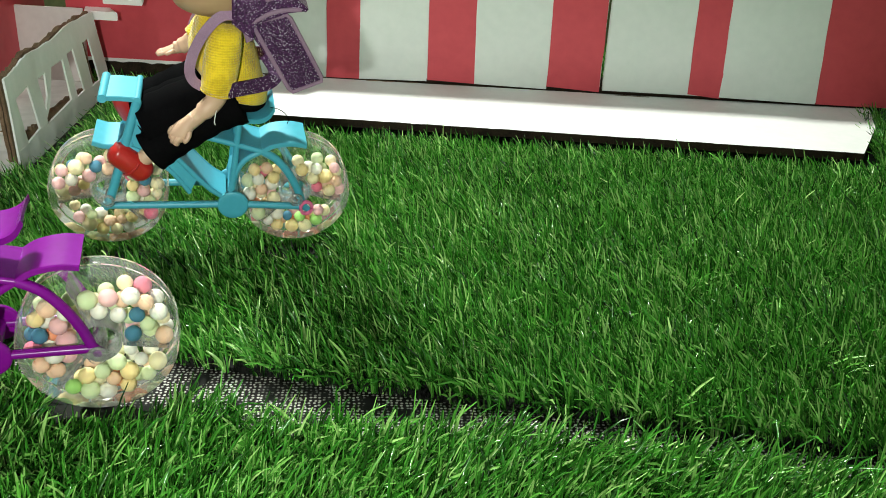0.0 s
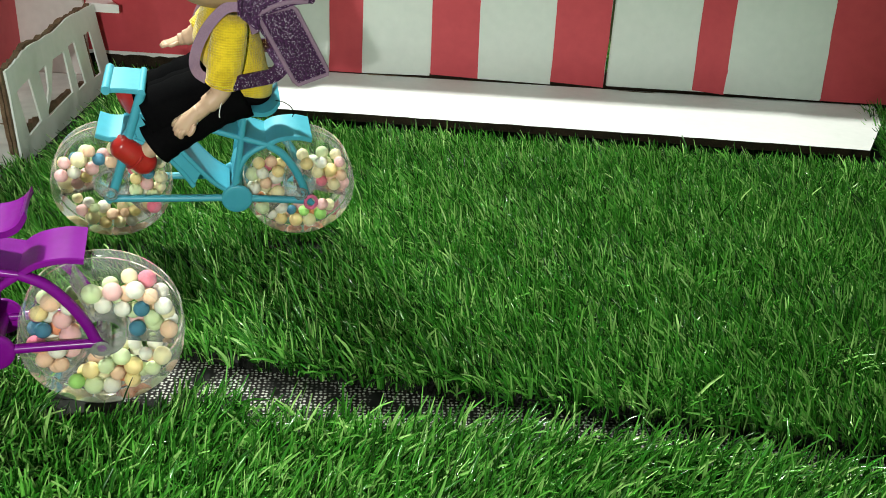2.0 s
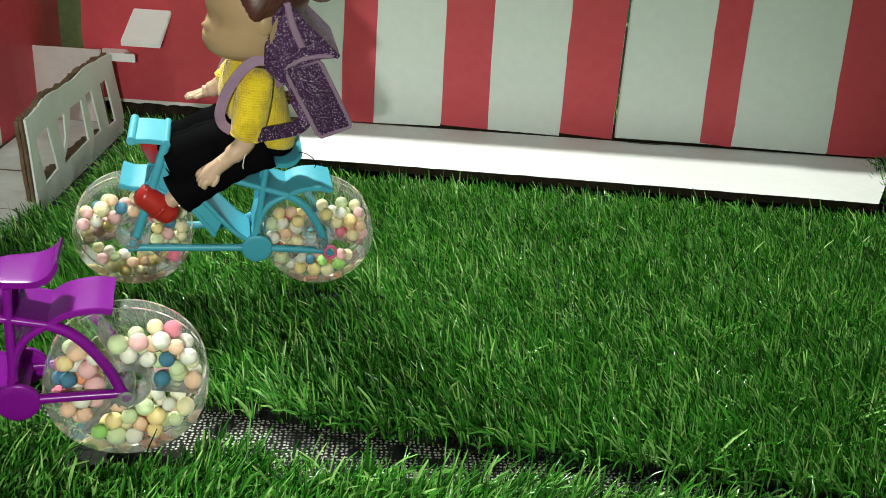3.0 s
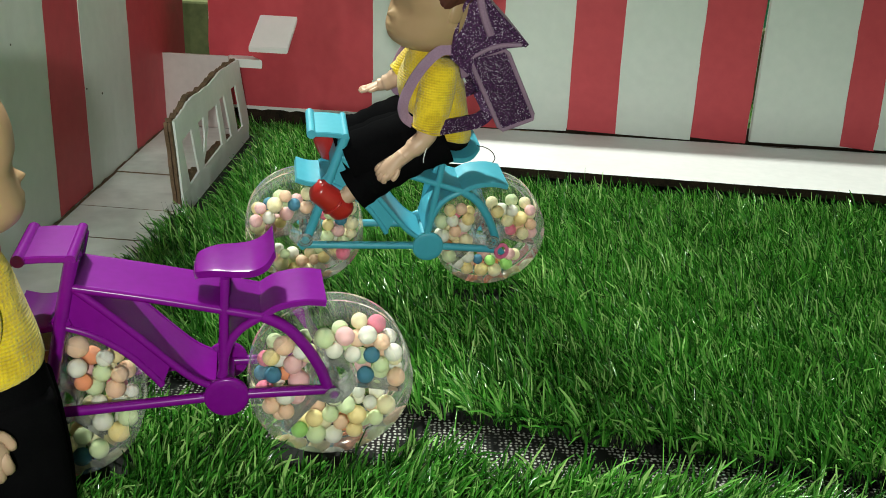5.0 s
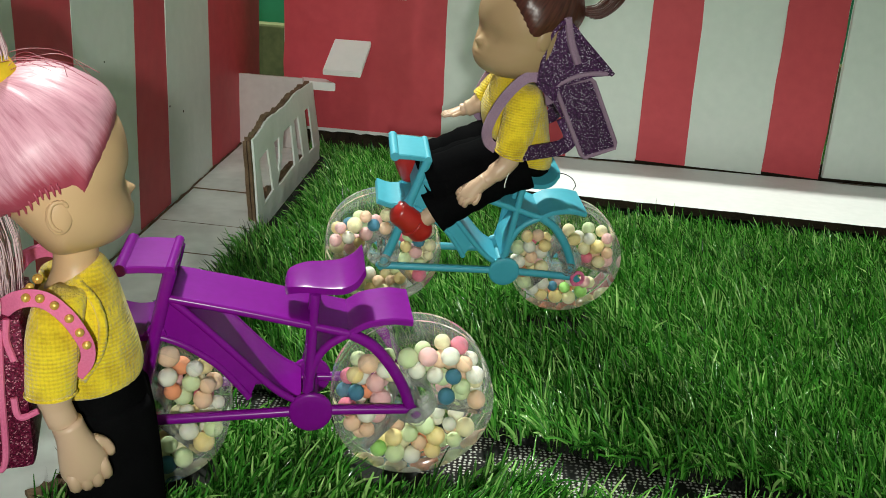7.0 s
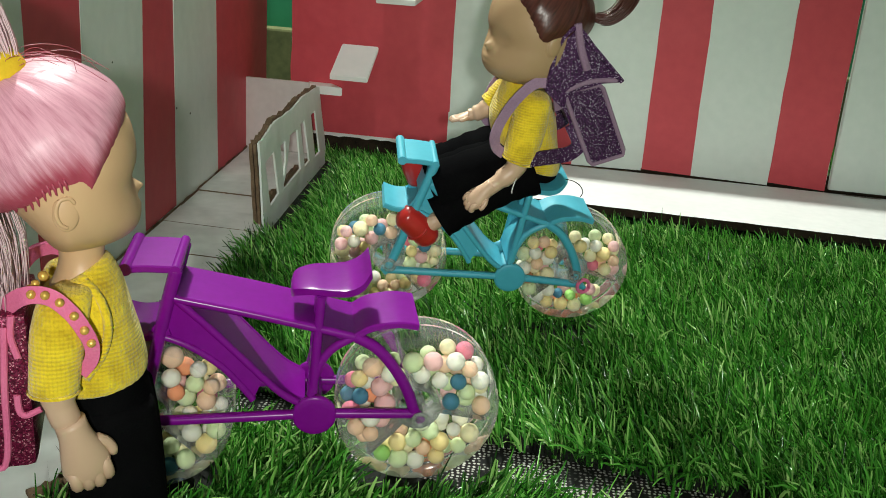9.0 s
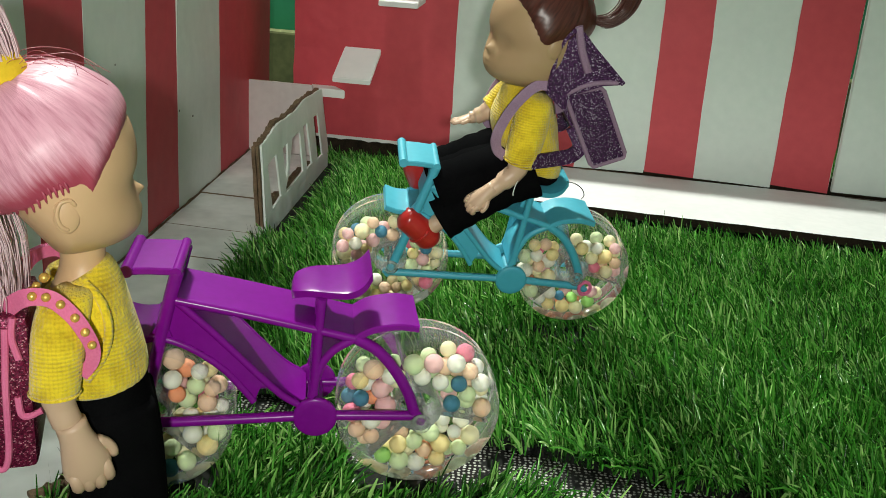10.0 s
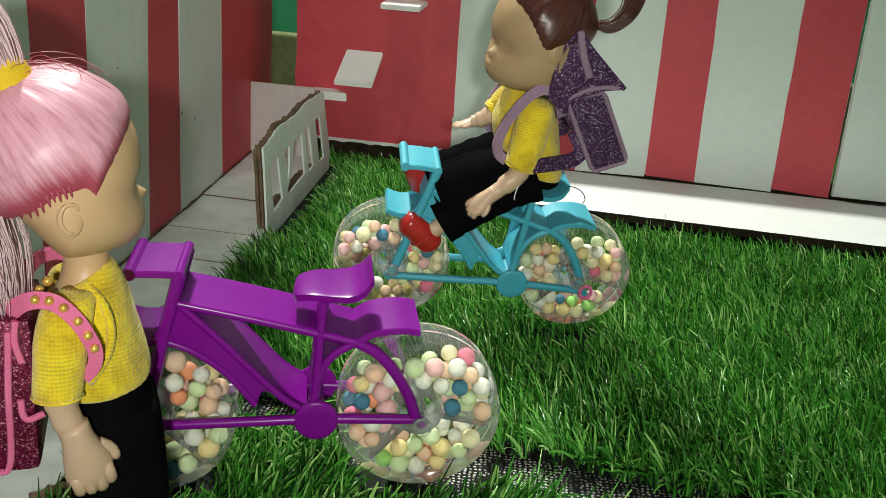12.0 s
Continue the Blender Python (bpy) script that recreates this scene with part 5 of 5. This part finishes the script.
def loose_thread():
    bm = bmesh.new()
    tube(bm, spline(pts_mm([(-20, -16, 92.8), (-16.5, -18, 93.0), (-13.2, -19, 91.4), (-11.2, -19, 88.2), (-11.6, -18, 85.4)]), 6), 0.00022, 6)
    ob = link("loose_thread", bm, BLACK_CLOTH)
    ob.matrix_world = BLUE_POSE
    tagged(ob, "fine black loose thread hanging from the seated doll", "thread")
    bm = bmesh.new()
    tube(bm, spline(pts_mm([(-42.6, -23.5, 102.5), (-44.1, -25, 99.6), (-46.2, -25.4, 94), (-47.0, -25.2, 88.6), (-46.7, -25, 86.6)]), 6), 0.00024, 6)
    ob = link("loose_thread", bm, WHITE_CARD)
    ob.matrix_world = BLUE_POSE
    tagged(ob, "fine white loose thread hanging from the yellow sleeve", "thread")


loose_thread()


def pink_backpack():
    bag = thing("backpack", STANDER_POSE, "deep pink glitter foam backpack with gold beaded straps", "backpack")
    f = 0.001
    bm = bmesh.new()
    box(bm, (0.0135, -0.018, 0.044), (0.0380, 0.018, 0.092), bevel=0.003)
    part("body", bm, PINK_GLITTER, bag)
    bm = bmesh.new()
    for line in ([(17.4, 18.4, 92), (18.0, 18.6, 86), (16.6, 18.6, 79.5)], [(17.6, 18.6, 68), (17.2, 18.8, 63), (15.5, 18.8, 61.6), (11.5, 18.8, 63.2)],
                 [(19.5, 18.6, 89), (20.6, 18.8, 70), (21.5, 18.8, 48), (26, 18.8, 45.5), (36.5, 18.6, 47), (36.5, 18.6, 88)]):
        tube(bm, spline(pts_mm(line), 5), 0.0010, 8)
    part("trim", bm, PINK_TRIM, bag, "bright pink felt trim")
    for s in (-1, 1):
        bm = bmesh.new()
        line = spline(pts_mm([(20, s * 13, 92), (15, s * 18.0, 97.0), (10.4, s * 20.2, 98.4), (6.2, s * 21.4, 97.4), (1.8, s * 22.4, 93.2), (-1.2, s * 22.6, 88.0), (-2.9, s * 22.0, 83.0), (-2.4, s * 21.0, 78.0), (0.6, s * 19.6, 73.4)]), 6)
        loops = []
        for i, p in enumerate(line):
            p = Vector(p)
            d = (Vector(line[min(i + 1, len(line) - 1)]) - Vector(line[max(i - 1, 0)])).normalized()
            out = Vector((-0.1, s * 1.0, 0.45)).normalized()
            side = d.cross(out).normalized() * (0.0026 - 0.0008 * i / len(line))
            o = out * 0.0007
            loops.append([p + side + o, p - side + o, p - side - o, p + side - o])
        rings(bm, loops)
        st = part("shoulder_strap", bm, PINK_TRIM, bag, "pink felt shoulder strap with gold beads")
        for i in range(10, len(line) - 9, 5):
            bm = bmesh.new()
            ball(bm, Vector(line[i]) + Vector((-0.0001, s * 0.0009, 0.0005)), 0.0013, 12)
            part("bead", bm, GOLD, st, "gold bead")
    for x, y, z, r in ((9.2, 12, 100.9, 1.5), (11.2, 14, 99.4, 1.2), (12.6, 14.5, 98.4, 1.0)):
        bm = bmesh.new()
        ball(bm, Vector((x, y, z)) * f, r * f, 12)
        part("bead", bm, GOLD, bag, "gold bead")


pink_backpack()


# ---- turf ----
SEAM = [(-0.9, 0.090), (-0.10, 0.064), (0.02, 0.049), (0.09, 0.039), (0.152, 0.031), (0.211, 0.025), (0.278, 0.015), (0.40, 0.004), (0.9, -0.050)]
FRONT = [(-0.9, 0.060), (-0.10, 0.040), (0.025, 0.024), (0.071, 0.0125), (0.117, 0.0145), (0.164, 0.0150), (0.232, 0.0120), (0.305, 0.002), (0.40, -0.010), (0.9, -0.060)]


def line_at(line, x):
    return np.interp(x, [p[0] for p in line], [p[1] for p in line])


def turf_backing():
    bm = bmesh.new()
    xs = np.linspace(-0.30, 0.86, 60)
    slab(bm, [(x, -0.46) for x in (-0.30, 0.86)] + [(float(x), float(line_at(SEAM, x)) + 0.012) for x in xs[::-1]], -0.010, -0.0016)
    tagged(link("ground", bm, BACKING, smooth=False), "black woven turf backing with pale knots along the seam", "turf", kind="structure")
    bm = bmesh.new()
    slab(bm, [(float(x), float(line_at(SEAM, x)) + 0.0035 + rng.uniform(-0.0008, 0.0008)) for x in xs] + [(0.86, 0.795), (-0.30, 0.795)], -0.0012, 0.0006)
    tagged(link("ground", bm, DARK_YARN, smooth=False), "dark backing sheet of the lawn turf", "turf", kind="structure")
    bm = bmesh.new()
    slab(bm, [(-0.30, -0.46), (0.86, -0.46)] + [(float(x), float(line_at(FRONT, x)) - 0.0125 + rng.uniform(-0.0012, 0.0012)) for x in xs[::-1]], -0.0012, 0.0004)
    tagged(link("ground", bm, DARK_YARN, smooth=False), "dark tufted backing of the front turf strip", "turf", kind="structure")


turf_backing()


def blades(name, spots, lean, spread, length, seed, label, mat=None):
    """Grass blades: narrow folded strips that bend over. spots: roots; lean: mean way of the tips."""
    g = np.random.default_rng(seed)
    n = len(spots)
    # the pile lies in soft patches, each leaning its own way
    x, y = spots[:, 0], spots[:, 1]
    flow = sum(a * np.sin(2 * math.pi * (u * x + v * y) + f) for u, v, f, a in ((9, 5, 0.4, 0.5), (-6, 11, 2.1, 0.5), (21, -14, 4.0, 0.35), (13, 26, 1.2, 0.35)))
    ang = math.atan2(lean[1], lean[0]) + 0.6 * flow + g.normal(0, spread, n)
    tilt = np.clip(g.normal(0.56, 0.34, n), 0.03, 1.4)
    size = length * np.clip(g.normal(1.0, 0.26, n), 0.45, 1.7) * spots[:, 2]
    width = 0.00052 * np.clip(g.normal(1.0, 0.2, n), 0.5, 1.6)
    d = np.stack([np.cos(ang), np.sin(ang)], 1)
    tw = ang + math.pi / 2 + g.normal(0, 0.5, n)
    side = np.stack([np.cos(tw), np.sin(tw), np.zeros(n)], 1)
    steps = (0.0, 0.38, 0.74, 1.0)
    cur = np.stack([spots[:, 0], spots[:, 1], np.full(n, 0.0004)], 1)
    rows = [cur.copy()]
    for i in range(3):
        a = tilt * (0.5, 1.0, 1.35)[i]
        seg = size * (steps[i + 1] - steps[i])
        cur = cur + np.stack([d[:, 0] * np.sin(a) * seg, d[:, 1] * np.sin(a) * seg, np.cos(a) * seg], 1)
        cur[:, 2] = np.maximum(cur[:, 2], 0.0015)
        rows.append(cur.copy())
    w = width[:, None]
    roll = g.normal(0, 0.55, n)
    turn = g.normal(0, 0.5, n)
    wide = []
    for k in range(3):
        c, q = np.cos(roll + k * turn)[:, None], np.sin(roll + k * turn)[:, None]
        up = np.stack([-d[:, 0] * 0.5, -d[:, 1] * 0.5, np.full(n, 0.85)], 1)
        wide.append(side * c + up * q)
    v = np.stack([rows[0] - wide[0] * w * 0.8, rows[0] + wide[0] * w * 0.8, rows[1] - wide[1] * w, rows[1] + wide[1] * w,
                  rows[2] - wide[2] * w * 0.9, rows[2] + wide[2] * w * 0.9, rows[3] - wide[2] * w * 0.4, rows[3] + wide[2] * w * 0.4], 1)
    base = (np.arange(n) * 8)[:, None]
    loops = (base + np.array([[0, 1, 3, 2, 2, 3, 5, 4, 4, 5, 7, 6]])).reshape(-1)
    starts = (np.arange(n) * 12)[:, None] + np.array([[0, 4, 8]])
    me = bpy.data.meshes.new(name)
    me.vertices.add(8 * n)
    me.vertices.foreach_set("co", v.reshape(-1))
    me.loops.add(12 * n)
    me.loops.foreach_set("vertex_index", loops.astype(np.int32))
    me.polygons.add(3 * n)
    me.polygons.foreach_set("loop_start", starts.reshape(-1).astype(np.int32))
    me.polygons.foreach_set("use_smooth", np.ones(3 * n, bool))
    me.update(calc_edges=True)
    me.validate()
    # rounded blades: the normals lean outwards at both edges
    nor = []
    for k in range(4):
        i = min(k, 2)
        along = rows[min(k + 1, 3)] - rows[max(k - 1, 0)]
        up = np.cross(wide[i], along)
        up /= np.maximum(np.linalg.norm(up, axis=1, keepdims=True), 1e-9)
        out = wide[i] / np.maximum(np.linalg.norm(wide[i], axis=1, keepdims=True), 1e-9)
        nor += [up * 0.86 - out * 0.50, up * 0.86 + out * 0.50]
    me.normals_split_custom_set_from_vertices(np.stack(nor, 1).reshape(-1, 3))
    me.materials.append(mat or GRASS)
    tagged(new(name, me), label, "grass", kind="stuff")


def near_wheel(x, y):
    """Whether a root lies under one of the four wheels."""
    hit = np.zeros(len(x), bool)
    for m in (PURPLE_POSE, BLUE_POSE):
        inv = m.inverted()
        u = inv[0][0] * x + inv[0][1] * y + inv[0][3]
        w = inv[1][0] * x + inv[1][1] * y + inv[1][3]
        for c in (0.0, -BASE):
            hit |= (np.abs(u - c) < 0.0245) & (np.abs(w) < 0.0120)
            hit |= (np.abs(u - c) < 0.0190) & (w < 0) & (w > -0.0185)
    return hit


def pressed(x, y):
    """Shorter pile in front of the purple wheels, where it is pushed down."""
    inv = PURPLE_POSE.inverted()
    u = inv[0][0] * x + inv[0][1] * y + inv[0][3]
    w = inv[1][0] * x + inv[1][1] * y + inv[1][3]
    low = np.zeros(len(x), bool)
    for c in (0.0, -BASE):
        low |= (np.abs(u - c) < 0.026) & (w < -0.006) & (w > -0.032)
    return np.where(low, 0.55, 1.0)


def roots(x0, x1, y0, y1, pitch, count, seed):
    """Tufts on a jittered grid, several blades to a tuft."""
    g = np.random.default_rng(seed)
    gx, gy = np.meshgrid(np.arange(x0, x1, pitch), np.arange(y0, y1, pitch))
    x, y = gx.ravel(), gy.ravel()
    x, y = x + g.normal(0, pitch * 0.28, len(x)), y + g.normal(0, pitch * 0.28, len(x))
    x, y = np.repeat(x, count), np.repeat(y, count)
    return np.stack([x + g.normal(0, 0.0007, len(x)), y + g.normal(0, 0.0007, len(x)), np.ones(len(x))], 1)


def lawn():
    p = np.concatenate([roots(-0.26, 0.52, 0.0, 0.56, 0.0042, 7, 1), roots(0.52, 0.85, 0.0, 0.9, 0.009, 8, 2), roots(-0.26, 0.52, 0.56, 0.80, 0.009, 8, 3)])
    x, y = p[:, 0], p[:, 1]
    keep = y > line_at(SEAM, x) - 0.001
    keep &= ~((y > 0.392 - 0.024 * (x + 0.068)) & (y < 0.545) & (x > -0.0705 - (y - 0.409) * 0.06) & (x < 0.462 + (y - 0.39) * 0.22))
    porch_edge = np.interp(-y, [-0.51, -0.293, -0.18, -0.02, 0.16], [-0.1915, -0.1645, -0.1500, -0.131, -0.103])
    keep &= (x > porch_edge + np.where((y > 0.27) & (y < 0.51), 0.013, 0.0)) | (y > 0.516)
    p[:, 2] = np.where((x < -0.06) & (y > 0.490 + 0.006 * np.sin(40 * x)) & (y < 0.545), 0.62, 1.0)
    p[:, 2] *= np.where((x > -0.075) & (y > 0.372 - 0.024 * (x + 0.068)) & (y < 0.41), 0.72, 1.0)
    p[:, 2] *= np.where((x < porch_edge + 0.026) & (y > 0.25) & (y < 0.51), 0.66, 1.0)
    keep &= ~near_wheel(x, y)
    p[:, 2] *= pressed(x, y)
    keep &= ~((y > 0.540) & (y < 0.66) & (x > -0.238) & (x < 0.52)) & (y < 0.785)
    blades("lawn_grass", p[keep], (-0.60, -0.22), 0.85, 0.0172, 4, "thick green plastic grass of the large turf piece")
    p = np.concatenate([roots(-0.20, 0.46, -0.16, 0.06, 0.0041, 8, 5), roots(-0.28, 0.85, -0.45, -0.16, 0.010, 8, 6), roots(0.46, 0.85, -0.16, 0.06, 0.009, 8, 7)])
    x, y = p[:, 0], p[:, 1]
    keep = y < line_at(FRONT, x) - 0.0085 - np.abs(np.random.default_rng(8).normal(0, 0.003, len(x)))
    keep &= x > np.interp(-y, [-0.18, -0.02, 0.16, 0.45], [-0.1465, -0.129, -0.103, -0.07])
    keep &= ~near_wheel(x, y)
    p[:, 2] *= pressed(x, y)
    blades("border_grass", p[keep], (0.45, -0.20), 0.9, 0.0165, 9, "green plastic grass of the front turf strip")


lawn()


def seam_fringe():
    """Short dark yarn stubs along the cut edge of the lawn turf."""
    g = np.random.default_rng(12)
    x = g.uniform(-0.1, 0.46, 2200)
    y = line_at(SEAM, x) + g.uniform(0.0, 0.0040, len(x))
    p = np.stack([x, y, g.uniform(0.15, 0.42, len(x))], 1)
    keep = ~near_wheel(x, y)
    blades("seam_fringe", p[keep], (0.1, -0.5), 1.2, 0.0150, 13, "dark yarn stubs along the cut turf edge", DARK_YARN)


seam_fringe()
